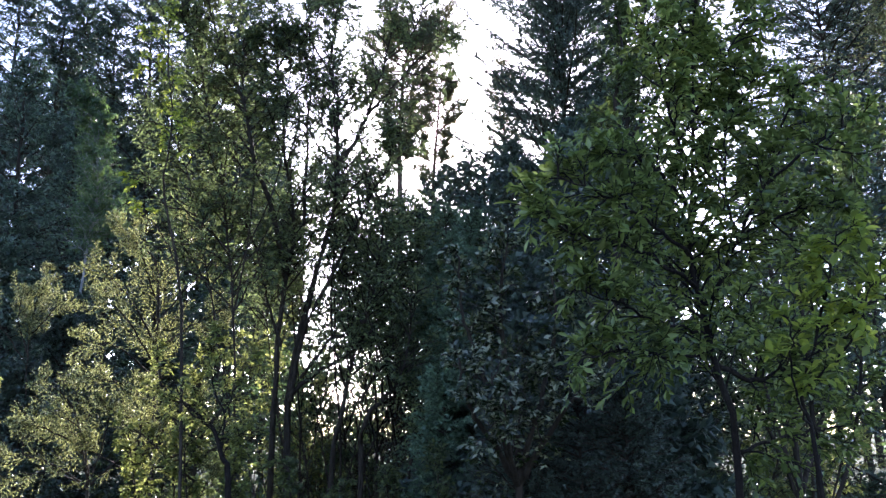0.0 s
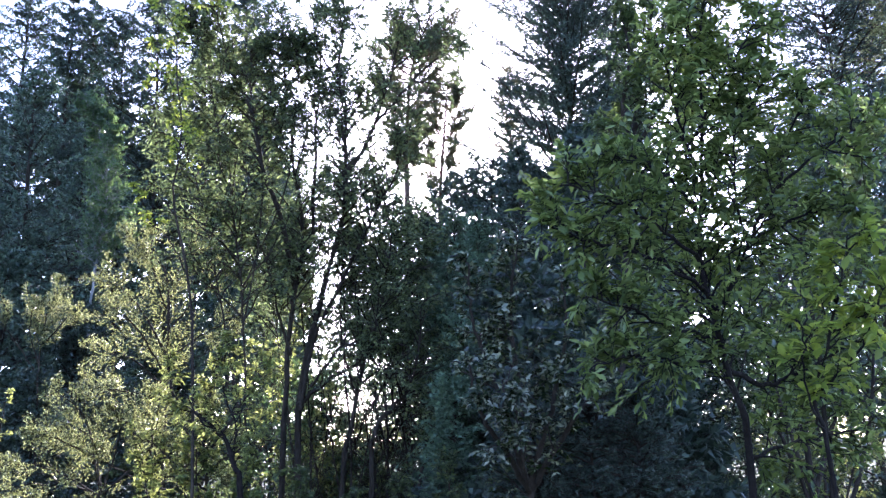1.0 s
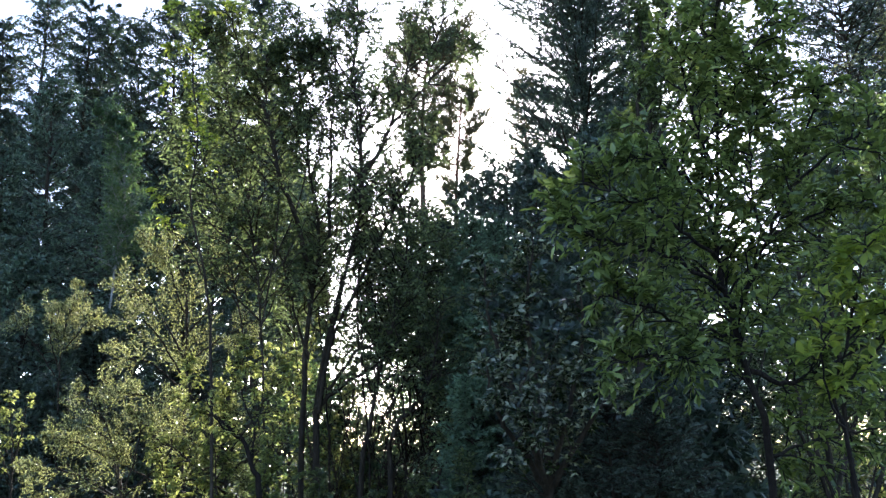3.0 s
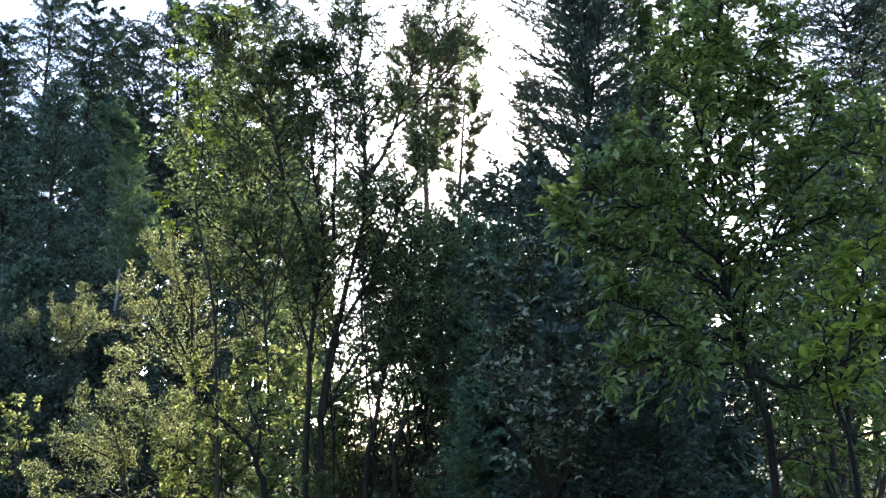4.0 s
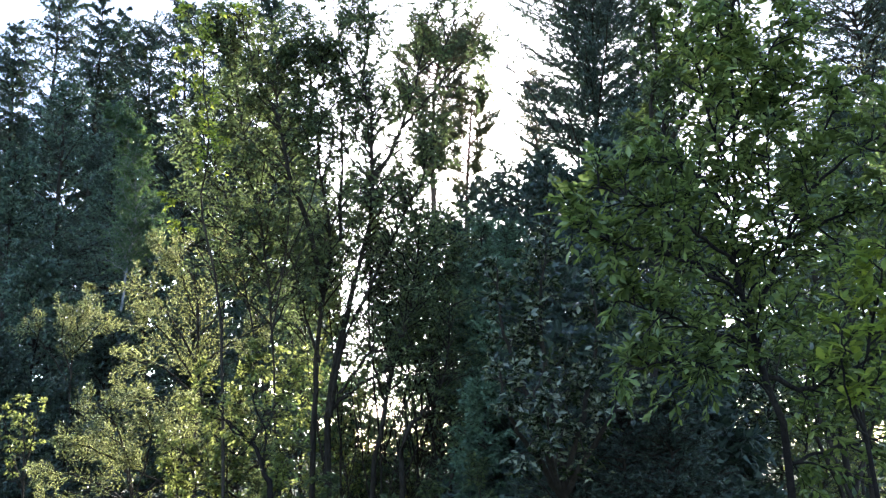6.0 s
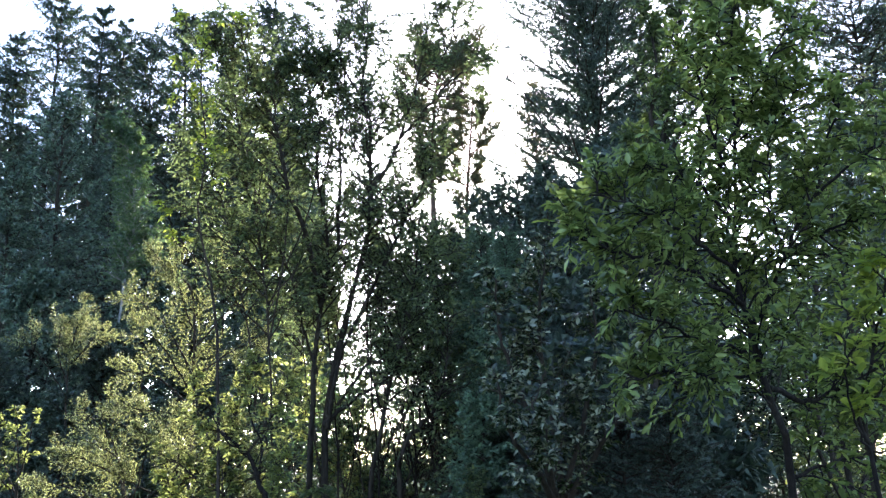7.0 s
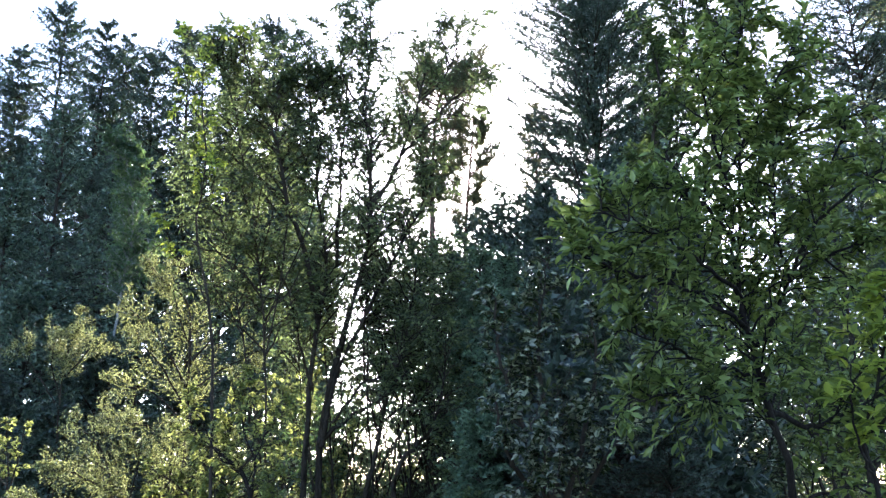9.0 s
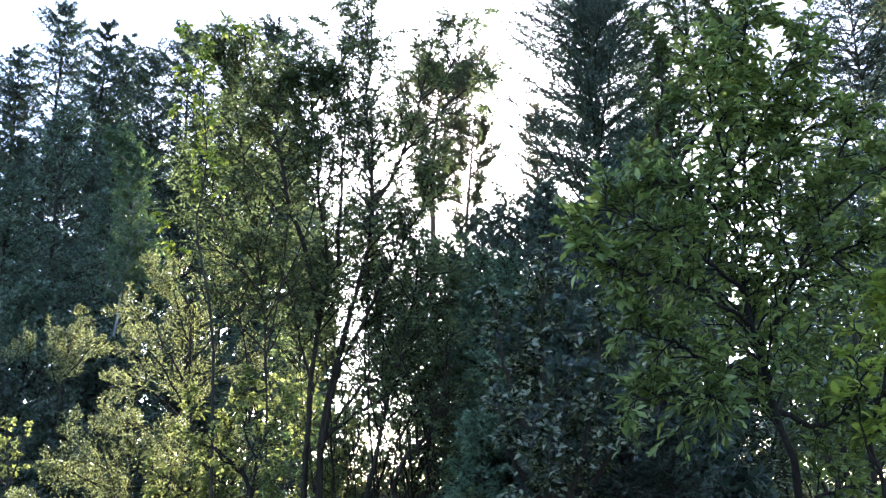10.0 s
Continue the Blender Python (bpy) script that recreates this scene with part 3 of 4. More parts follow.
# a deeper row of spruces that closes the wood beside the sun
for i, (x, y, h, r) in enumerate([(9.9, 42.0, 18.2, 3.0), (11.7, 43.0, 17.6, 3.0), (17.8, 42.0, 15.4, 2.9), (19.8, 43.0, 18.6, 3.2), (21.9, 42.0, 20.5, 3.3)]):
    conifer("spruce", "distant dark spruce deep in the wood", (x, y), h, r, M_SPRUCE, M_BARK_DARK, 170 + i, branches=80, twigs=13, needles=12, droop=0.3, hang=0.5,
            low=0.2, needle=0.25, thick=0.08, group="deep spruces", gaps=0.25, power=0.7)
# grey-green young spruces on the shaded side
for i, (x, y, h, r) in enumerate([(-6.58, 14.50, 8.37, 2.5), (-6.86, 13.50, 6.61, 2.2), (-8.58, 15.00, 7.86, 2.6), (-6.46, 16.50, 7.66, 2.2), (-5.89, 17.00, 6.77, 1.8), (-5.63, 12.00, 4.31, 1.8)]):
    conifer("young_spruce", "grey-green young spruce with feathery branches, in shade", (x, y), h, r, M_YOUNG, M_BARK_DARK, 150 + i, branches=130, twigs=18, needles=10,
            droop=0.15, hang=0.3, lift=0.4, needle=0.068, thick=0.032, group="young spruces", gaps=0.2, twig_share=0.2, whorl=0.32)
# darker needles than their neighbours: the shade under them is put into the colour
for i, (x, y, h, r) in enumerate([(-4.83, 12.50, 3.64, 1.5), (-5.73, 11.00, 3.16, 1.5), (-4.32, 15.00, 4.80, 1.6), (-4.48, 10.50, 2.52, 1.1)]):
    conifer("young_spruce", "dark young spruce under taller ones, deep shade in its needle colour", (x, y), h, r, M_SPRUCE, M_BARK_DARK, 155 + i, branches=120, twigs=16, needles=13,
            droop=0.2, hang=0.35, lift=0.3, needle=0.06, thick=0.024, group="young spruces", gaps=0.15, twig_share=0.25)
# soft green conifers in the middle, flare haze painted into their needles
for i, (x, y, h, r) in enumerate([(0.41, 9.80, 4.12, 0.75), (0.31, 9.30, 3.56, 0.5), (0.74, 10.40, 4.30, 1.0), (0.71, 9.00, 3.48, 0.85), (0.39, 8.20, 2.75, 0.55), (0.29, 7.60, 2.16, 0.4)]):
    conifer("young_spruce", "soft green young spruce beside the dark bush, flare haze in its colour", (x, y), h, r, M_SOFT, M_BARK_DARK, 160 + i, branches=105, twigs=15, needles=12,
            droop=0.15, hang=0.25, lift=0.35, needle=0.042, thick=0.02, group="young spruces", tip=0.1, twig_share=0.3)

# darker ones half hidden behind the bushes, some added as the bush's dark interior
for i, (x, y, h, r) in enumerate([(0.98, 8.60, 3.39, 1.2), (1.52, 8.20, 3.12, 1.3), (1.03, 7.40, 2.50, 1.0), (1.76, 7.60, 2.55, 1.1), (0.59, 8.00, 2.39, 0.9), (2.9, 13.5, 7.0, 1.8), (3.4, 11.5, 4.3, 1.3), (5.0, 14.0, 4.6, 1.5), (6.8, 16.0, 5.0, 1.6),
                                  (-5.3, 14.0, 3.1, 1.2), (-4.1, 15.0, 3.2, 1.2), (-3.9, 18.0, 5.0, 1.5), (1.75, 14.5, 6.6, 1.6), (2.4, 12.5, 6.0, 1.5), (1.99, 7.20, 1.99, 0.8), (2.90, 12.00, 6.56, 1.5), (2.48, 13.00, 6.39, 1.7), (3.07, 11.00, 4.88, 1.2), (5.88, 11.00, 6.05, 1.6), (5.98, 12.50, 6.50, 1.5)]):
    conifer("young_spruce", "dark young spruce half hidden behind leafy bushes", (x, y), h, r, M_SPRUCE, M_BARK_DARK, 180 + i, branches=85, twigs=12, needles=8,
            droop=0.2, hang=0.3, lift=0.35, needle=0.085, thick=0.05, group="young spruces", tip=0.1)

# near dark ones, added to stand for the black shade at the bush's foot
for i, (x, y, h, r) in enumerate([(1.18, 6.30, 2.16, 0.8), (1.46, 6.10, 1.94, 0.7), (0.81, 6.20, 1.85, 0.7)]):
    conifer("young_spruce", "low dense dark spruce added as shade at the foot of the bush", (x, y), h, r, M_SPRUCE, M_BARK_DARK, 196 + i, branches=110, twigs=15, needles=12,
            droop=0.1, hang=0.2, lift=0.35, needle=0.03, thick=0.013, group="young spruces", tip=0.08, twig_share=0.35)

# ---- the pine in the gap ----
PINE_LIMBS = []
for i in range(84):
    up = 0.58 + 0.41 * i / 83
    full = math.sin(math.pi * min(1.0, (1.04 - up) / 0.44) ** 0.7)
    PINE_LIMBS.append((up, (90 if i % 2 else 270) + random.uniform(-75, 75), 0.25 + 0.9 * full * random.uniform(0.3, 1.1), 0.26 + 0.16 * full))
pine_tree("pine", "slender pine with a bare reddish trunk and clumped needles",
          [(-0.36, 18.00, -0.05), (-0.30, 18.00, 2.74), (-0.25, 18.00, 4.34), (-0.23, 18.00, 6.51), (-0.22, 18.00, 8.15), (-0.08, 18.00, 9.72), (0.14, 18.00, 10.18)], 0.22, PINE_LIMBS, 170, M_PINE, M_BARK_PINE)
pine_tree("pine", "small pine with dense dark needle clumps beside the sun",
          [(0.31, 20.00, -0.05), (0.43, 20.00, 4.11), (0.50, 20.00, 7.03), (0.64, 20.00, 8.85), (0.78, 20.00, 10.30)], 0.15,
          [(0.52 + 0.47 * k / 44, (90 if k % 2 else 270) + 60 * math.sin(k * 2.1), 0.2 + 0.5 * math.sin(math.pi * (0.12 + 0.8 * k / 44)) * (0.5 + 0.5 * math.sin(k * 1.7) ** 2), 0.28) for k in range(44)], 171, M_PINE, M_BARK_PINE)

# ---- many-stemmed willow ----
leafy("willow", "many-stemmed willow with thin dark stems and airy crown", "tree", [
    ([(-1.37, 8.80, -0.05), (-1.32, 8.70, 1.65), (-1.28, 8.60, 2.18), (-1.24, 8.50, 2.76), (-1.16, 8.40, 3.19), (-1.10, 8.30, 3.67), (-1.17, 8.10, 4.29), (-1.25, 8.00, 5.13), (-1.28, 7.90, 5.80)], 0.064, 0.01),
    ([(-1.15, 8.80, -0.05), (-1.18, 8.70, 1.80), (-1.07, 8.50, 2.49), (-0.95, 8.40, 2.91), (-0.80, 8.20, 3.41), (-0.67, 8.00, 3.80), (-0.65, 7.90, 4.16), (-0.66, 7.90, 4.49), (-0.63, 7.80, 4.71), (-0.73, 7.80, 4.97), (-0.66, 7.80, 5.43), (-0.66, 7.70, 6.09)], 0.07, 0.009),
    ([(-0.65, 7.90, 4.09), (-0.47, 7.80, 4.33), (-0.34, 7.70, 4.60), (-0.19, 7.60, 5.03), (-0.07, 7.60, 5.60)], 0.045, 0.01),
    ([(-0.38, 7.70, 4.51), (-0.08, 7.60, 4.80), (0.18, 7.50, 5.03), (0.46, 7.50, 5.18)], 0.025, 0.008),
    ([(-1.18, 8.40, 3.11), (-1.26, 8.00, 3.71), (-1.38, 7.80, 4.05), (-1.51, 7.70, 4.67), (-1.70, 7.60, 5.08), (-1.80, 7.50, 5.60)], 0.055, 0.01),
    ([(-1.00, 8.30, 3.61), (-0.98, 8.20, 4.15), (-0.95, 8.10, 4.69), (-0.90, 8.00, 5.29), (-0.84, 8.00, 5.96)], 0.035, 0.008),
    ([(-1.18, 8.60, 2.02), (-0.92, 8.50, 2.21), (-0.75, 8.40, 2.30), (-0.53, 8.40, 2.43), (-0.41, 8.30, 2.71), (-0.37, 8.20, 3.18)], 0.045, 0.01),
    ([(-1.04, 8.50, 2.19), (-0.83, 8.40, 2.44), (-0.72, 8.40, 2.56), (-0.47, 8.30, 2.56), (-0.16, 8.20, 2.58)], 0.03, 0.008),
    ([(-0.51, 8.50, -0.05), (-0.48, 8.50, 1.31), (-0.43, 8.40, 1.77), (-0.25, 8.40, 1.98), (-0.09, 8.30, 2.17), (-0.01, 8.30, 2.49), (0.03, 8.20, 2.95)], 0.06, 0.01),
    ([(-0.81, 8.60, -0.05), (-0.75, 8.60, 1.37), (-0.65, 8.50, 1.83), (-0.54, 8.40, 2.38), (-0.37, 8.30, 2.87), (-0.27, 8.20, 3.34), (-0.22, 8.10, 3.81)], 0.06, 0.01),
    ([(-0.49, 8.40, 1.91), (-0.37, 8.40, 2.14), (-0.22, 8.30, 2.32), (-0.06, 8.20, 2.66)], 0.03, 0.008),
    ([(-0.14, 8.30, -0.05), (-0.02, 8.30, 1.31), (0.16, 8.20, 1.65), (0.27, 8.20, 1.93)], 0.045, 0.012),
    ([(-1.14, 8.60, 1.98), (-1.02, 8.40, 2.53), (-0.76, 8.30, 3.10), (-0.49, 8.20, 3.60), (-0.32, 8.10, 3.93), (-0.17, 8.00, 4.15), (-0.04, 7.90, 4.59)], 0.045, 0.01),
    ([(-0.71, 7.80, 4.94), (-0.91, 7.80, 5.35), (-0.99, 7.70, 5.86)], 0.022, 0.008),
    ([(-0.21, 7.60, 4.98), (0.01, 7.60, 5.20), (0.14, 7.50, 5.43), (0.13, 7.50, 5.71)], 0.02, 0.008),
    ([(-1.23, 8.50, 2.49), (-1.33, 8.30, 2.90), (-1.40, 8.10, 3.30), (-1.55, 8.00, 3.72)], 0.03, 0.008),
], M_WILLOW, M_BARK_DARK, 200, branches=25, twigs=9, leaves=11, reach=0.92, twig=0.38, size=0.05, slim=0.45, bare=0.4, each=True,
    singles=280, single_leaf=M_WILLOW_ONE, near=(-0.7, 7.0, 4.5))

leafy("willow", "leaning willow with olive-green leaves, some coloured yellow as if sunlit", "tree", [
    ([(-1.5, 8.2, -0.05), (-1.55, 8.1, 1.5), (-1.6, 8.0, 3.0), (-1.75, 7.8, 4.2), (-1.95, 7.7, 5.2), (-2.05, 7.6, 5.45)], 0.024, 0.008),
    ([(-1.55, 8.1, 1.5), (-1.75, 7.9, 2.8), (-1.95, 7.8, 3.8), (-2.25, 7.7, 4.7)], 0.018, 0.007),
    ([(-1.6, 8.0, 2.6), (-1.4, 7.8, 3.8), (-1.5, 7.7, 4.8), (-1.5, 7.6, 5.2)], 0.018, 0.007),
    ([(-1.62, 8.0, 3.0), (-1.2, 7.9, 4.0), (-1.1, 7.8, 5.0), (-1.1, 7.8, 5.3)], 0.016, 0.007),
], M_WILLOW, M_BARK_DARK, 201, branches=50, twigs=10, leaves=12, reach=0.9, twig=0.34, size=0.046, slim=0.45, bare=0.36, each=True)

# ---- thin trees behind the willow stems ----
for i, (x, y, h, leaf, n, b) in enumerate([(-1.20, 9.40, 4.60, M_WILLOW, 40, 0.68), (-0.77, 9.20, 4.50, M_WILLOW, 46, 0.66), (-0.42, 9.60, 4.53, M_WILLOW, 44, 0.64), (0.02, 10.40, 4.45, M_WILLOW, 34, 0.66), (-0.21, 9.40, 3.88, M_WILLOW, 28, 0.6),
                                        (-3.49, 20.00, 8.27, M_WILLOW, 40, 0.35), (-4.86, 22.00, 8.51, M_BIRCH, 40, 0.3), (-5.31, 21.00, 6.77, M_WILLOW, 32, 0.3), (-0.35, 14.00, 5.04, M_BIRCH, 34, 0.5),
                                        (-1.38, 9.60, 3.10, M_ROWAN, 16, 0.3), (-0.88, 10.20, 2.55, M_ROWAN, 12, 0.3), (-1.05, 10.00, 3.09, M_ROWAN, 14, 0.2), (-1.00, 10.50, 2.85, M_BIRCH, 34, 0.1), (-0.69, 9.80, 2.76, M_WILLOW, 14, 0.1), (-1.14, 9.80, 2.79, M_BIRCH, 24, 0.1), (-0.97, 12.50, 2.89, M_BIRCH, 20, 0.1), (-1.36, 12.00, 2.66, M_BIRCH, 18, 0.1)]):
    leafy("sapling", "thin young tree with small leaves catching light", "tree", [
        ([(x, y, -0.05), (x + 0.06, y, h * 0.35), (x - 0.05, y, h * 0.7), (x + 0.08, y, h)], 0.03, 0.006),
        ([(x, y, h * 0.15), (x + 0.25, y, h * 0.4), (x + 0.55, y, h * 0.85)], 0.016, 0.005),
        ([(x, y, h * 0.2), (x - 0.2, y, h * 0.45), (x - 0.5, y, h * 0.9)], 0.016, 0.005),
    ], leaf, M_BARK_DARK, 320 + i, branches=n, twigs=8, leaves=8, reach=0.65, twig=0.3, size=0.054, bare=b, group="thin young trees")

for i, (x, y, h) in enumerate([(-0.25, 10.2, 2.9), (-0.05, 11.2, 3.3), (0.1, 12.0, 3.2), (-0.45, 13.6, 3.4), (-0.9, 10.9, 2.8), (-1.6, 11.0, 2.8), (-0.7, 9.3, 2.7), (-1.0, 9.8, 3.0), (-0.6, 10.2, 3.2)]):
    leafy("dead_sapling", "thin bare sapling, a tangle of dry twigs", "tree", [
        ([(x, y, -0.05), (x + 0.12, y, h * 0.35), (x + 0.45, y, h * 0.7), (x + 0.95, y, h)], 0.024, 0.005),
        ([(x, y, 0.1), (x - 0.3, y, h * 0.4), (x - 0.5, y, h * 0.8)], 0.022, 0.006),
        ([(x + 0.06, y, h * 0.2), (x + 0.45, y, h * 0.45), (x + 0.95, y, h * 0.7)], 0.018, 0.005),
    ], M_BIRCH, M_BARK_DARK, 340 + i, branches=24, twigs=10, leaves=1, reach=0.8, twig=0.35, size=0.04, bare=0.15, group="dry saplings")

# ---- pale-stemmed birch among the dark spruces ----
leafy("birch", "young grey-green birch with a thin pale stem", "tree", [
    ([(-4.83, 13.00, -0.05), (-4.85, 13.00, 2.97), (-4.83, 13.00, 3.89), (-4.77, 13.00, 4.67), (-4.70, 13.00, 5.56), (-4.84, 13.00, 6.38), (-5.10, 13.00, 6.99)], 0.05, 0.01),
    ([(-4.71, 13.00, 5.47), (-4.63, 13.00, 6.01), (-4.69, 13.00, 6.47), (-4.83, 13.00, 6.80)], 0.02, 0.008),
    ([(-4.74, 13.00, 5.11), (-4.49, 13.00, 5.28), (-4.40, 13.00, 5.10), (-4.35, 13.00, 4.74)], 0.018, 0.006),
], M_BIRCH, M_BARK_PALE, 210, each=True, branches=60, twigs=9, leaves=12, reach=0.5, twig=0.28, size=0.05, slim=0.5, bare=0.42, droop=0.7)

# ---- young larches, sun highlights painted into their pale needles ----
larch_tree("young_larch", "feathery young larch with sunlight painted into its pale shoots", [
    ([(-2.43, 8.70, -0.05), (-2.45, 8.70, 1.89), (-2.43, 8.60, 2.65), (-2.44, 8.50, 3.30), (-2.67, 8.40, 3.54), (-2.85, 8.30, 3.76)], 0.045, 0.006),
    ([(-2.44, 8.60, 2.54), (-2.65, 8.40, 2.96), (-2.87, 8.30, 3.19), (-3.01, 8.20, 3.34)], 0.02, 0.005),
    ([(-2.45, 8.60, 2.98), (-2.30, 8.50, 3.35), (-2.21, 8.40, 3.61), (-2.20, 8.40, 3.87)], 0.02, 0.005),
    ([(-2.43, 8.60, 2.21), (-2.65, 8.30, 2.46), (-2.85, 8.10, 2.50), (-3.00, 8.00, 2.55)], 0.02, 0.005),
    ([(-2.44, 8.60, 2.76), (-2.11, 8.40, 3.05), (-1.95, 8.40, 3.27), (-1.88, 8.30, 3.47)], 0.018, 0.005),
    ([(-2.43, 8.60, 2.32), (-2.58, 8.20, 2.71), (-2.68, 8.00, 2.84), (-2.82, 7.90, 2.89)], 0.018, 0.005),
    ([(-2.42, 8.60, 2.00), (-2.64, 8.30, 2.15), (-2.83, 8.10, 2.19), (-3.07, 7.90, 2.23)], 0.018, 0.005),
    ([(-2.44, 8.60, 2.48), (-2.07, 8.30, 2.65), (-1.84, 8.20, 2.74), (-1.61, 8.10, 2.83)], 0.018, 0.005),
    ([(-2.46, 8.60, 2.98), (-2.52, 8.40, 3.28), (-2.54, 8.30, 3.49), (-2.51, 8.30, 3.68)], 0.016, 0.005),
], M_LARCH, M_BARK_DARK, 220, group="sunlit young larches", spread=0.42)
larch_tree("young_larch", "slim larch shoot among dark spruces, sunlight painted into its needles", [
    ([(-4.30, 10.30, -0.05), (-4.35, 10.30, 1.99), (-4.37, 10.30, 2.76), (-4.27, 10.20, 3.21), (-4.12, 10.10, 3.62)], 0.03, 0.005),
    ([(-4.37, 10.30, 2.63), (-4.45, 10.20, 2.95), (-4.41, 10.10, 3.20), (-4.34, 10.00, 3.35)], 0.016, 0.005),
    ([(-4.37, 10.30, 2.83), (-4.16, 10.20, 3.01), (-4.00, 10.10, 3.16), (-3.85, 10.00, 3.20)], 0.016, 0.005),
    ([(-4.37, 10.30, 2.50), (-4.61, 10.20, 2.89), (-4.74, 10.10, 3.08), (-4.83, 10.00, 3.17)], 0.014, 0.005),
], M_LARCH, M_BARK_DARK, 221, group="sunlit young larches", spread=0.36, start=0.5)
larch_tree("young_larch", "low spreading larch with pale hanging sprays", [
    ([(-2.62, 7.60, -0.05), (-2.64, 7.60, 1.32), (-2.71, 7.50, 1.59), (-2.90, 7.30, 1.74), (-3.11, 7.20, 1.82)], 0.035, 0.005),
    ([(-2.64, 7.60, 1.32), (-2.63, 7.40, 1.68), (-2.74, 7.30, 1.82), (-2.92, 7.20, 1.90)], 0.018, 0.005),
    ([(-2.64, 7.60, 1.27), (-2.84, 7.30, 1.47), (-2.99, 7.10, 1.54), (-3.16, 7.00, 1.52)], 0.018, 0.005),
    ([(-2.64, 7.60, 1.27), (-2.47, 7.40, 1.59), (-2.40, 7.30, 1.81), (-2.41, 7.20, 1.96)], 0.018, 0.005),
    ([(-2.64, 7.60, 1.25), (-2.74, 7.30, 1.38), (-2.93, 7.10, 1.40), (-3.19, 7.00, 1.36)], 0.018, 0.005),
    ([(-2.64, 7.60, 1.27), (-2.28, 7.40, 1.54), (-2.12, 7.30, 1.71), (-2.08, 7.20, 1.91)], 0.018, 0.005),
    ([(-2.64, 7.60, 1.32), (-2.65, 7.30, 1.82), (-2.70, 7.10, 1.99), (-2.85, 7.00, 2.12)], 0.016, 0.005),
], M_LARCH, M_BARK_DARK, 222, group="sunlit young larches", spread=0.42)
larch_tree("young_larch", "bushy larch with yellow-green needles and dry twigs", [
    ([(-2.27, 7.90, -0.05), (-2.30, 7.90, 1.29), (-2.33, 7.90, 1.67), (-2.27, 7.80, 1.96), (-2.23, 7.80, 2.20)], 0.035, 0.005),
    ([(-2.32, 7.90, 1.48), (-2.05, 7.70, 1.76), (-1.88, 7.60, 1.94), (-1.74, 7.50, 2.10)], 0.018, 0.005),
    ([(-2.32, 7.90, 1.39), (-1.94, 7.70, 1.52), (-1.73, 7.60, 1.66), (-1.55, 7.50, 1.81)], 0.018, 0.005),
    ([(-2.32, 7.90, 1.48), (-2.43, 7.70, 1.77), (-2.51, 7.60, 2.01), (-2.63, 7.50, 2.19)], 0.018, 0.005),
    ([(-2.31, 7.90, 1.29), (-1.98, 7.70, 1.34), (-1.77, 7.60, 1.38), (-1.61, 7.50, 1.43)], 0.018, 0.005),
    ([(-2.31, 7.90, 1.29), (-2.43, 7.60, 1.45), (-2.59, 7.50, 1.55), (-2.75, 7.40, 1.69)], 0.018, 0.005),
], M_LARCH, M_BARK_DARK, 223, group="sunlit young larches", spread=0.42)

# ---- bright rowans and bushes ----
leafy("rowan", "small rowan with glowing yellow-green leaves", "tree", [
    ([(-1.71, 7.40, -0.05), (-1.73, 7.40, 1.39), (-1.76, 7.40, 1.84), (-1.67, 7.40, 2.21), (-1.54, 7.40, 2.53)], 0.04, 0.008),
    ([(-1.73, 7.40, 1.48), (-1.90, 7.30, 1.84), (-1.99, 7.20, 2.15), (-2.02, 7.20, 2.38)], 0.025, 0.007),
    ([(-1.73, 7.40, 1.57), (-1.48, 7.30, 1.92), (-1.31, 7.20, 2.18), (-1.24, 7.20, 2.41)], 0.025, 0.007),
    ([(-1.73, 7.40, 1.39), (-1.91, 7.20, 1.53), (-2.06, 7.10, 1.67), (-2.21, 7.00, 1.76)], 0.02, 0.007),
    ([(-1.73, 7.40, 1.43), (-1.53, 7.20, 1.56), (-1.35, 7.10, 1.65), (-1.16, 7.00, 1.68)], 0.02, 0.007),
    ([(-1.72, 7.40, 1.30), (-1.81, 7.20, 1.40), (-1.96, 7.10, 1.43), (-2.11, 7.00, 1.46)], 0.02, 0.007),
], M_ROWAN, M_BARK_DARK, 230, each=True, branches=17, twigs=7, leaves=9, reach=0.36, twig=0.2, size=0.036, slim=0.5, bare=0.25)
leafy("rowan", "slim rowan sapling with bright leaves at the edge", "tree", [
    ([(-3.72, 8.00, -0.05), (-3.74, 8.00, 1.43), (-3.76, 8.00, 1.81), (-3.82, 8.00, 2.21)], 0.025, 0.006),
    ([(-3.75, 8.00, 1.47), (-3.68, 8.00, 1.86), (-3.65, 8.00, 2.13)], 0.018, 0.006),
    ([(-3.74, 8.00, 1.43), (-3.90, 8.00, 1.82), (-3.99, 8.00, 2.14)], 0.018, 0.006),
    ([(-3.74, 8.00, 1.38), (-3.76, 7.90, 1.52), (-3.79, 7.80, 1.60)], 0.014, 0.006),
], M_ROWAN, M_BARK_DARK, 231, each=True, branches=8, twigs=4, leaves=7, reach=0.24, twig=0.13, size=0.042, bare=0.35)
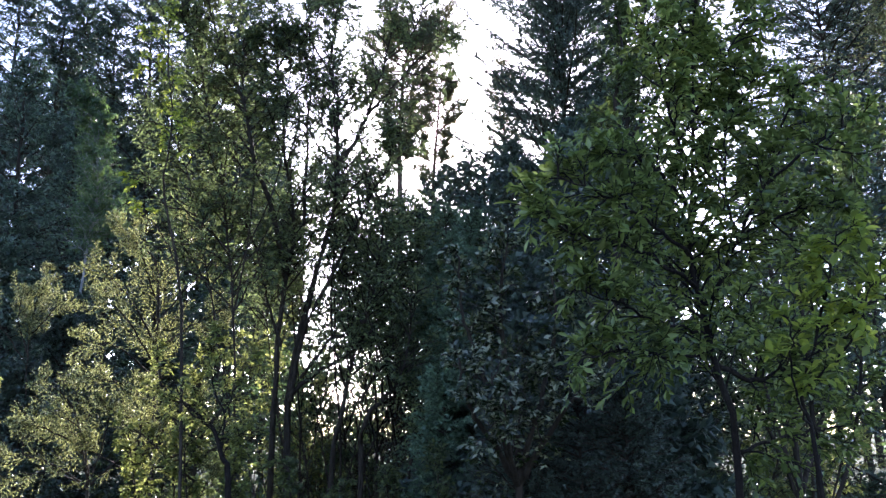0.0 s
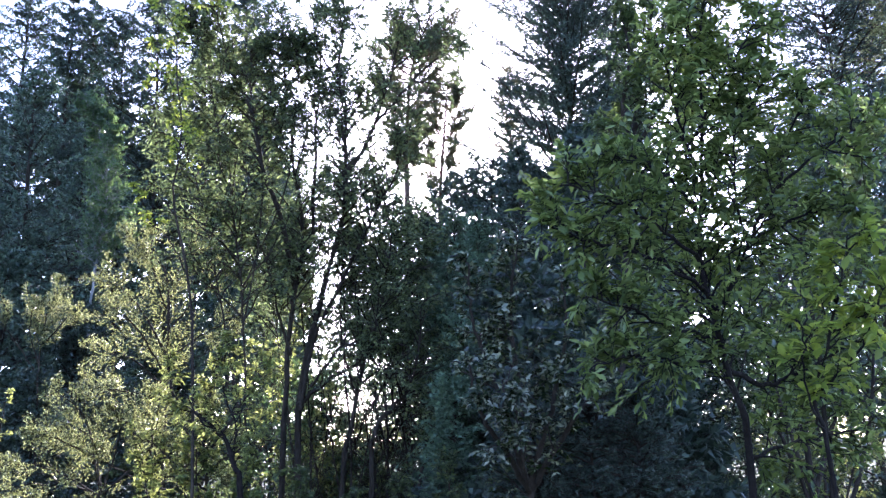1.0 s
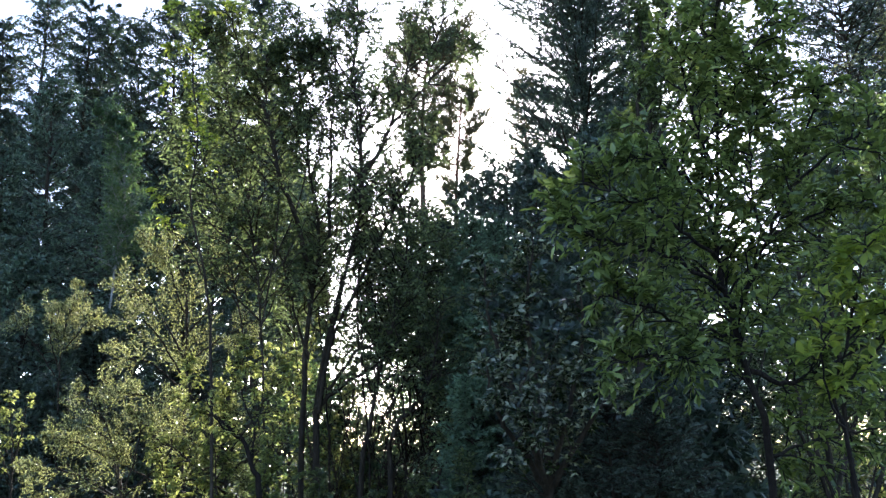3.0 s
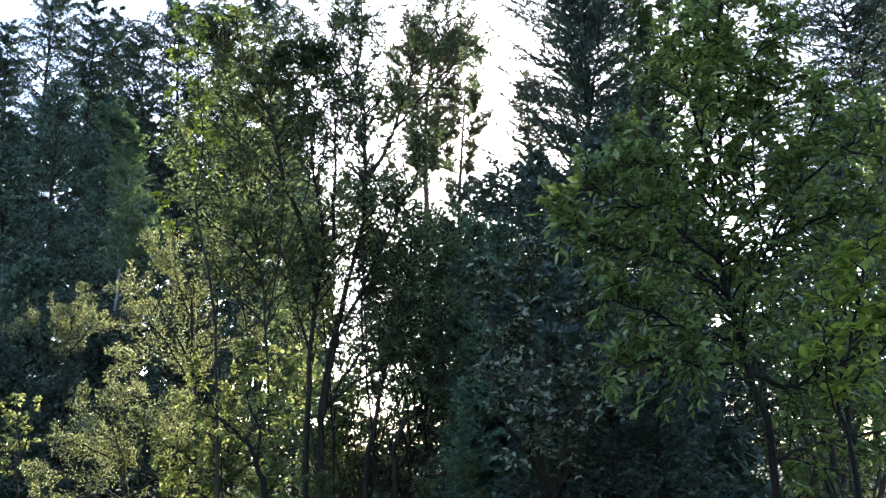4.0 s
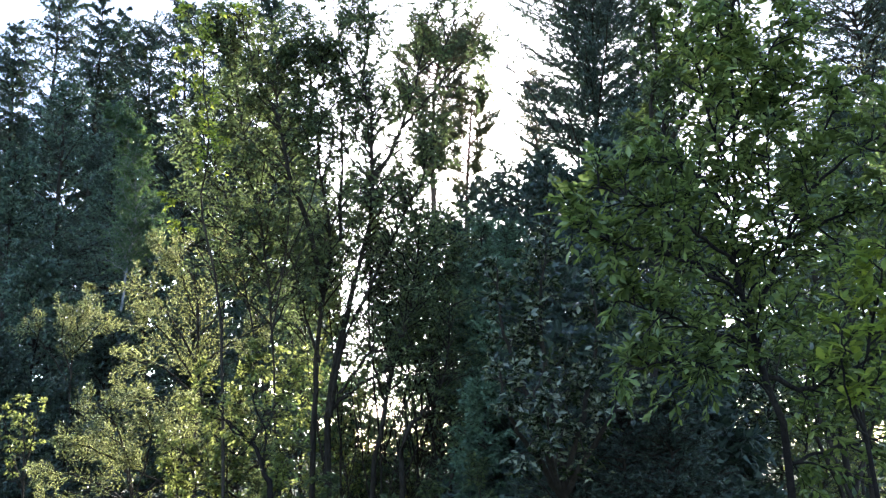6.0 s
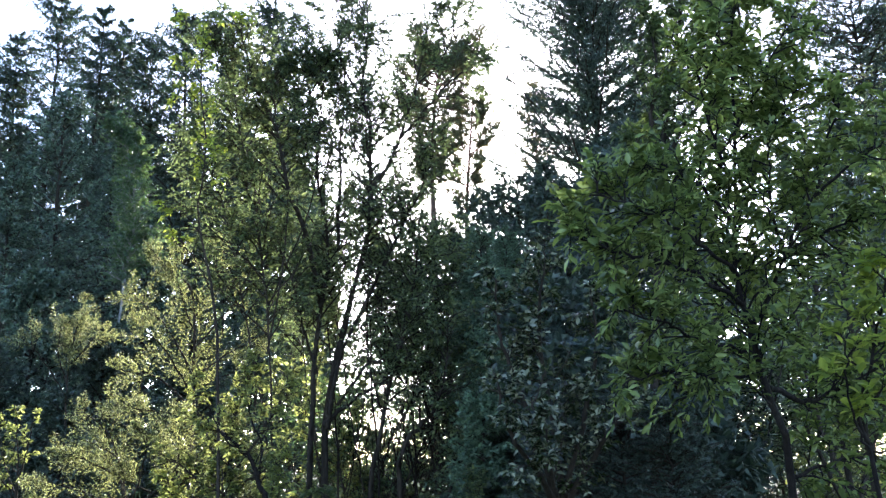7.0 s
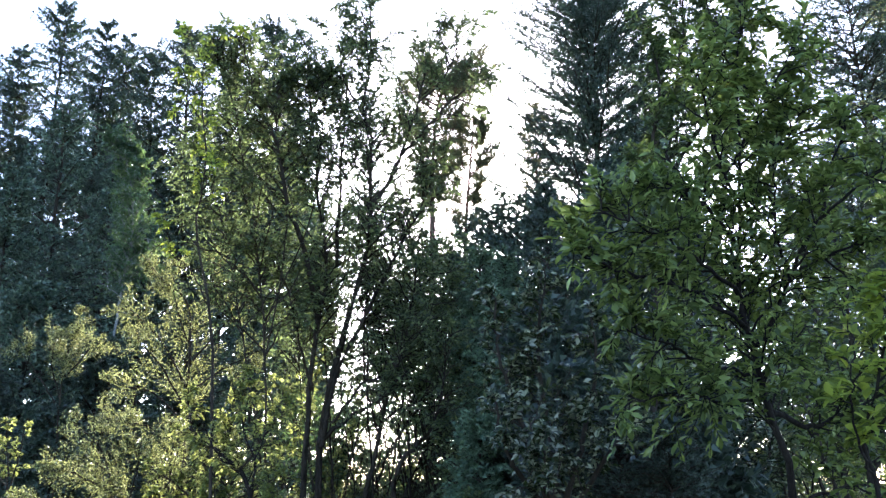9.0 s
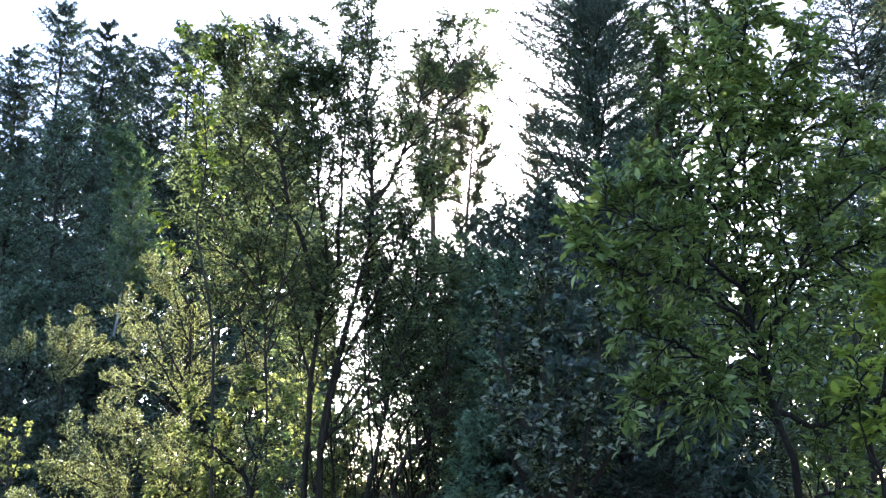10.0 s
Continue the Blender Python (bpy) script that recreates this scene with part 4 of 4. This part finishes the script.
# sprigs brightened by leaf colour, as though the sun struck them
leafy("rowan", "thin tall rowan with scattered yellow-green sprigs, sunlight in their leaf colour", "tree", [
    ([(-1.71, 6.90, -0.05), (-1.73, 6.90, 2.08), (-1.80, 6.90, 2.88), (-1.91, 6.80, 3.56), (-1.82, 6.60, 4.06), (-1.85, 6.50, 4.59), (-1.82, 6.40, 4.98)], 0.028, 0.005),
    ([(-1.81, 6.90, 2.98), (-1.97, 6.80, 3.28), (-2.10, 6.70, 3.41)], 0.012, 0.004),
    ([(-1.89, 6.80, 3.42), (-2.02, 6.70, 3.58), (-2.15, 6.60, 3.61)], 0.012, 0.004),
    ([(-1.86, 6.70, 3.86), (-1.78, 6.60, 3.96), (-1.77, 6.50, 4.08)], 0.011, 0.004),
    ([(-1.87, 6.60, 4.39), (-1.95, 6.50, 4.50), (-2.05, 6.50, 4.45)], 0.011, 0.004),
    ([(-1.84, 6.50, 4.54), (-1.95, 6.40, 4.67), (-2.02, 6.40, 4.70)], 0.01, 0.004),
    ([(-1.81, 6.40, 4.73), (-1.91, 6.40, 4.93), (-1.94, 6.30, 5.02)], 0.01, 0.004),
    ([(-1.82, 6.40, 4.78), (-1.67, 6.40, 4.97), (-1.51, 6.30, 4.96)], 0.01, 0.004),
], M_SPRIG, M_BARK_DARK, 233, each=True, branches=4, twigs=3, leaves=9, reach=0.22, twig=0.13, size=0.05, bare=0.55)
leafy("bush", "low bush with a curved dark stem and small leaves", "bush", [
    ([(-1.28, 6.60, -0.05), (-1.29, 6.60, 1.33), (-1.34, 6.60, 1.47), (-1.39, 6.60, 1.65), (-1.48, 6.60, 1.77), (-1.63, 6.60, 1.89), (-1.76, 6.60, 1.92)], 0.05, 0.012),
    ([(-1.35, 6.60, 1.53), (-1.34, 6.60, 1.77), (-1.42, 6.60, 2.01), (-1.41, 6.60, 2.22)], 0.02, 0.008),
    ([(-1.46, 6.60, 1.75), (-1.57, 6.50, 1.83), (-1.65, 6.50, 1.97), (-1.72, 6.50, 2.10)], 0.016, 0.006),
], M_ROWAN, M_BARK_SHADED, 232, each=True, branches=9, twigs=5, leaves=7, reach=0.4, twig=0.2, size=0.042, bare=0.35)
for i, (x, y, h, leaf) in enumerate([(-0.95, 7.2, 1.45, M_WILLOW), (0.2, 7.2, 1.5, M_WILLOW), (-1.75, 7.1, 1.75, M_ROWAN)]):
    leafy("bush", "low leafy green bush at the foot of the stems", "bush", [
        ([(x, y, -0.05), (x + 0.05, y, h * 0.5), (x, y, h)], 0.03, 0.008),
        ([(x, y, 0.2), (x + 0.3, y, h * 0.5), (x + 0.4, y, h * 0.85)], 0.025, 0.008),
        ([(x, y, 0.2), (x - 0.3, y + 0.1, h * 0.5), (x - 0.4, y, h * 0.9)], 0.025, 0.008),
    ], leaf, M_BARK_DARK, 240 + i, branches=20, twigs=8, leaves=10, reach=0.5, twig=0.2, size=0.05, bare=0.3, group="low bushes")

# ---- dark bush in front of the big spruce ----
# leaf colour carries the shade and the sky glints
leafy("bush", "big dark bush with glossy leaves, deep shade and sky glints in their colour", "bush", [
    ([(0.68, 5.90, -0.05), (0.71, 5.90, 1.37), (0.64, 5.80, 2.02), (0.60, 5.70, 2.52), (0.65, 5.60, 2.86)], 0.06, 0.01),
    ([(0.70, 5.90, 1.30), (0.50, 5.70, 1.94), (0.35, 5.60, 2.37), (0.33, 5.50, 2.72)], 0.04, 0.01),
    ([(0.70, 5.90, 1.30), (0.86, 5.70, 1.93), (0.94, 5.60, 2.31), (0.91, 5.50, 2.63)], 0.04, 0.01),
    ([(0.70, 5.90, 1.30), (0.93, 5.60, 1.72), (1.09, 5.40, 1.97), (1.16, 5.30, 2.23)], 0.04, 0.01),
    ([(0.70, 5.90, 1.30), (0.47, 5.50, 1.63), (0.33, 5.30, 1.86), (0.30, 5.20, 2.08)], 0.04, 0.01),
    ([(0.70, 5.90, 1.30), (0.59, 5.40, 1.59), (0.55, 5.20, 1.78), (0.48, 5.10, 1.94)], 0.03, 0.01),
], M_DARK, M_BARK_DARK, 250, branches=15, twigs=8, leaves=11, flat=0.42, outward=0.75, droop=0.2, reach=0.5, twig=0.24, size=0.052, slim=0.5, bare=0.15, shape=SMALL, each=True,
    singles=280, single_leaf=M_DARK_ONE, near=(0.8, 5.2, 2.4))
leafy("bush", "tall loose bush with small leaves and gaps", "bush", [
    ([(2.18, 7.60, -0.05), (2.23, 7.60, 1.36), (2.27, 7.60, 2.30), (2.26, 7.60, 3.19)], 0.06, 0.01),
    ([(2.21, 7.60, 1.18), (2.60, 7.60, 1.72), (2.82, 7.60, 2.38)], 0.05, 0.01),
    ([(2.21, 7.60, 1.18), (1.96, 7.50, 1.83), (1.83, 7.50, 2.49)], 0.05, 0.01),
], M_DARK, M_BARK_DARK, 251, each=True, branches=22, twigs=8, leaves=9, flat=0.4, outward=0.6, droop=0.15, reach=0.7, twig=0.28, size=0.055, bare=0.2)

leafy("alder", "leafy young alder filling the gap beside the cherry", "tree", [
    ([(3.5, 8.2, -0.05), (3.5, 8.2, 2.0), (3.4, 8.2, 3.6), (3.3, 8.2, 4.7)], 0.07, 0.01),
    ([(3.5, 8.2, 1.0), (4.0, 8.2, 2.4), (4.3, 8.2, 3.8), (4.3, 8.2, 4.8)], 0.05, 0.01),
    ([(3.5, 8.2, 1.0), (3.1, 8.2, 2.2), (3.0, 8.2, 3.2)], 0.04, 0.01),
], M_ALDER, M_BARK_DARK, 253, each=True, branches=46, twigs=9, leaves=10, reach=0.8, twig=0.3, size=0.065, slim=0.6, bare=0.25)

leafy("alder", "tall leafy alder behind the near cherry, mostly shaded", "tree", [
    ([(1.37, 6.60, -0.05), (1.49, 6.60, 1.97), (1.60, 6.60, 3.04), (1.76, 6.60, 4.18), (1.95, 6.60, 5.06), (1.99, 6.60, 5.73)], 0.07, 0.01),
    ([(1.60, 6.60, 3.12), (1.95, 6.50, 3.86), (2.27, 6.40, 4.46), (2.36, 6.40, 4.94), (2.34, 6.40, 5.39)], 0.04, 0.01),
    ([(1.77, 6.60, 3.48), (1.62, 6.50, 4.05), (1.68, 6.40, 4.53), (1.63, 6.40, 5.01)], 0.04, 0.01),
    ([(1.76, 6.60, 3.90), (2.05, 6.50, 4.37), (2.11, 6.40, 4.85), (2.11, 6.40, 5.34)], 0.035, 0.01),
    ([(1.95, 6.50, 3.76), (2.14, 6.40, 4.04), (2.39, 6.30, 4.27), (2.44, 6.30, 4.55)], 0.03, 0.008),
    ([(1.60, 6.60, 3.12), (1.54, 6.40, 3.38), (1.46, 6.30, 3.67), (1.46, 6.30, 3.93)], 0.03, 0.008),
], M_ALDER, M_BARK_DARK, 254, each=True, branches=30, twigs=9, leaves=10, reach=0.55, twig=0.28, size=0.056, slim=0.45, bare=0.2, droop=0.25, flat=0.35)

# ---- low woods far behind ----
def far_woods():
    """A band of low trees far off, made of clumped leaves on stems."""
    rng = np.random.default_rng(77)
    n = 150
    x = rng.uniform(-34, 34, n)
    y = rng.uniform(36, 52, n)
    h = rng.uniform(1.5, 3.7, n) + np.where((x > -8) & (x < 2), 0.0, 1.5)
    stems = np.stack([np.stack([x, y, 0 * x], -1), np.stack([x + rng.normal(0, .2, n), y, h * 0.9], -1)], 1)
    woods = new("far_woods")
    tagged(woods, "low hazy woods far behind the trees", "woods", kind="stuff")
    tagged(rods("stem", stems, np.full(n, 0.06), np.full(n, 0.02), 4, M_BARK_DARK, woods), kind="stuff")
    k = 130
    p = np.stack([np.repeat(x, k), np.repeat(y, k), np.zeros(n * k)], -1)
    hh = np.repeat(h, k)
    f = rng.uniform(0.1, 1, n * k)
    w = 1.1 * np.sqrt(np.clip(1.05 - f, 0, 1)) + 0.1
    p += np.stack([rng.normal(0, 0.6, n * k) * w, rng.normal(0, 0.6, n * k) * w, f * hh], -1)
    v, fc = blades(p, rng.normal(0, 1, p.shape), rng.normal(0, 1, p.shape), rng.uniform(0.1, 0.25, n * k), rng.uniform(0.07, 0.15, n * k), SMALL)
    tagged(link("crown", mesh_from("crown", v, fc, M_BIRCH), woods), kind="stuff")


far_woods()

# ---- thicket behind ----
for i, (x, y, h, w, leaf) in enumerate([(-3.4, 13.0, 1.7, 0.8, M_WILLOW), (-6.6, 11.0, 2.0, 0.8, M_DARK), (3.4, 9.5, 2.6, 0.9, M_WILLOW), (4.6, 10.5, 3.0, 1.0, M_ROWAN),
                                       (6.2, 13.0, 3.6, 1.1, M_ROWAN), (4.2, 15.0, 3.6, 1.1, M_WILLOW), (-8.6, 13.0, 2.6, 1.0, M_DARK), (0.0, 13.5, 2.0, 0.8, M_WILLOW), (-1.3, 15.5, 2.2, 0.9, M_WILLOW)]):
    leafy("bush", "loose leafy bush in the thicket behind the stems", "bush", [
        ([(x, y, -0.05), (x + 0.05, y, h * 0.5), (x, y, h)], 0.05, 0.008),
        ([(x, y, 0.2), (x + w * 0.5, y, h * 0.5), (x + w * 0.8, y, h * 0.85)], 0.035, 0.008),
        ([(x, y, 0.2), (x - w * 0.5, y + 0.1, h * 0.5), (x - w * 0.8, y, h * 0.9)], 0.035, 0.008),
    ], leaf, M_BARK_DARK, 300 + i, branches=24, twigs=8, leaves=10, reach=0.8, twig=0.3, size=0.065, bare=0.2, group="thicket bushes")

leafy("alder", "bushy young alder with fresh green leaves", "tree", [
    ([(2.75, 6.2, -0.05), (2.75, 6.1, 1.5), (2.7, 6.0, 2.8), (2.65, 6.0, 3.7)], 0.05, 0.008),
    ([(2.75, 6.15, 0.8), (2.4, 6.0, 1.9), (2.35, 6.0, 2.6)], 0.035, 0.008),
    ([(2.75, 6.15, 0.8), (3.05, 6.0, 1.9), (3.15, 6.0, 3.2)], 0.035, 0.008),
], M_CHERRY, M_BARK_DARK, 255, each=True, branches=22, twigs=8, leaves=9, flat=0.4, outward=0.4, droop=0.1, reach=0.6, twig=0.26, size=0.058, slim=0.55, bare=0.35)

# ---- the near bird cherry ----
leafy("bird_cherry", "bird cherry tree with fresh green pointed leaves", "tree", [
    ([(1.46, 4.10, -0.05), (1.47, 4.10, 1.36), (1.47, 4.05, 1.66), (1.38, 4.00, 1.94), (1.35, 4.00, 2.17), (1.31, 4.00, 2.33), (1.32, 4.00, 2.54), (1.36, 4.00, 2.79), (1.39, 4.00, 3.15), (1.40, 3.95, 3.54), (1.47, 3.90, 3.94)], 0.038, 0.006),
    ([(1.35, 4.00, 2.18), (1.42, 4.00, 2.24), (1.54, 4.00, 2.48), (1.66, 3.90, 2.72), (1.77, 3.90, 3.02), (1.81, 3.80, 3.20)], 0.026, 0.007),
    ([(1.33, 4.00, 2.38), (1.09, 3.70, 2.46), (0.85, 3.50, 2.54), (0.60, 3.35, 2.60)], 0.02, 0.006),
    ([(1.33, 4.00, 2.62), (1.12, 3.70, 2.70), (0.98, 3.60, 2.76), (0.83, 3.50, 2.78)], 0.018, 0.006),
    ([(1.33, 4.00, 2.26), (1.03, 3.70, 2.35), (0.73, 3.50, 2.39), (0.47, 3.40, 2.47)], 0.02, 0.006),
    ([(1.36, 4.00, 2.79), (1.25, 3.90, 2.98), (1.18, 3.80, 3.19), (1.16, 3.80, 3.42)], 0.016, 0.006),
    ([(1.39, 4.00, 3.10), (1.50, 3.95, 3.30), (1.60, 3.90, 3.48), (1.67, 3.90, 3.63)], 0.016, 0.006),
    ([(1.37, 4.00, 2.87), (1.49, 3.95, 3.02), (1.57, 3.90, 3.11), (1.67, 3.90, 3.30)], 0.016, 0.006),
    ([(1.38, 4.00, 2.98), (1.31, 3.95, 3.19), (1.29, 3.90, 3.37), (1.33, 3.90, 3.58)], 0.014, 0.005),
    ([(1.54, 4.00, 2.48), (1.49, 3.95, 2.68), (1.48, 3.90, 2.86), (1.51, 3.90, 3.05)], 0.014, 0.005),
    ([(1.38, 4.00, 1.92), (1.58, 4.10, 1.84), (1.72, 4.20, 1.87), (1.86, 4.20, 1.93), (2.16, 4.30, 2.07)], 0.028, 0.008),
    ([(1.48, 4.10, 1.49), (1.53, 4.10, 1.53), (1.79, 4.20, 1.59), (2.08, 4.20, 1.64)], 0.022, 0.008),
    ([(1.55, 4.00, 2.49), (1.69, 3.90, 2.56), (1.80, 3.80, 2.58), (1.93, 3.70, 2.60)], 0.016, 0.006),
    ([(1.66, 3.90, 2.72), (1.78, 3.80, 2.82), (1.85, 3.70, 2.87), (1.99, 3.70, 2.94)], 0.016, 0.006),
    ([(1.36, 4.00, 2.04), (1.12, 3.80, 2.07), (0.89, 3.60, 2.12), (0.69, 3.50, 2.18)], 0.018, 0.006),
    ([(1.37, 4.00, 1.95), (1.13, 3.80, 1.92), (0.93, 3.65, 1.94), (0.72, 3.55, 1.91)], 0.016, 0.006),
], M_CHERRY, M_BARK_SHADED, 260, branches=17, twigs=7, leaves=9, reach=0.42, twig=0.25, each=True, size=0.054, slim=0.42, droop=0.12, flat=0.4, outward=0.45, bare=0.25, shape=BROAD,
    singles=300, single_leaf=M_CHERRY_ONE, near=(0.9, 3.4, 2.7))
# no sun gets here, so the leaf colour itself carries the sunlight
leafy("hazel", "hazel sapling with sunlight painted into its yellow-green leaves", "bush", [
    ([(1.69, 3.80, -0.05), (1.72, 3.80, 1.42), (1.69, 3.80, 1.72), (1.71, 3.70, 1.97), (1.76, 3.60, 2.24), (1.76, 3.50, 2.40)], 0.024, 0.006),
    ([(1.71, 3.80, 1.60), (1.61, 3.70, 1.78), (1.57, 3.60, 1.98), (1.61, 3.60, 2.15)], 0.012, 0.005),
    ([(1.71, 3.80, 1.79), (1.82, 3.70, 1.92), (1.91, 3.60, 2.14), (2.02, 3.60, 2.37)], 0.014, 0.005),
    ([(1.73, 3.70, 2.02), (1.86, 3.60, 2.09), (2.03, 3.60, 2.16)], 0.012, 0.005),
], M_SPRIG, M_BARK_SHADED, 261, branches=7, twigs=5, leaves=7, flat=0.4, outward=0.4, droop=0.1, reach=0.3, twig=0.18, size=0.058, slim=0.5, bare=0.4, shape=BROAD, each=True)
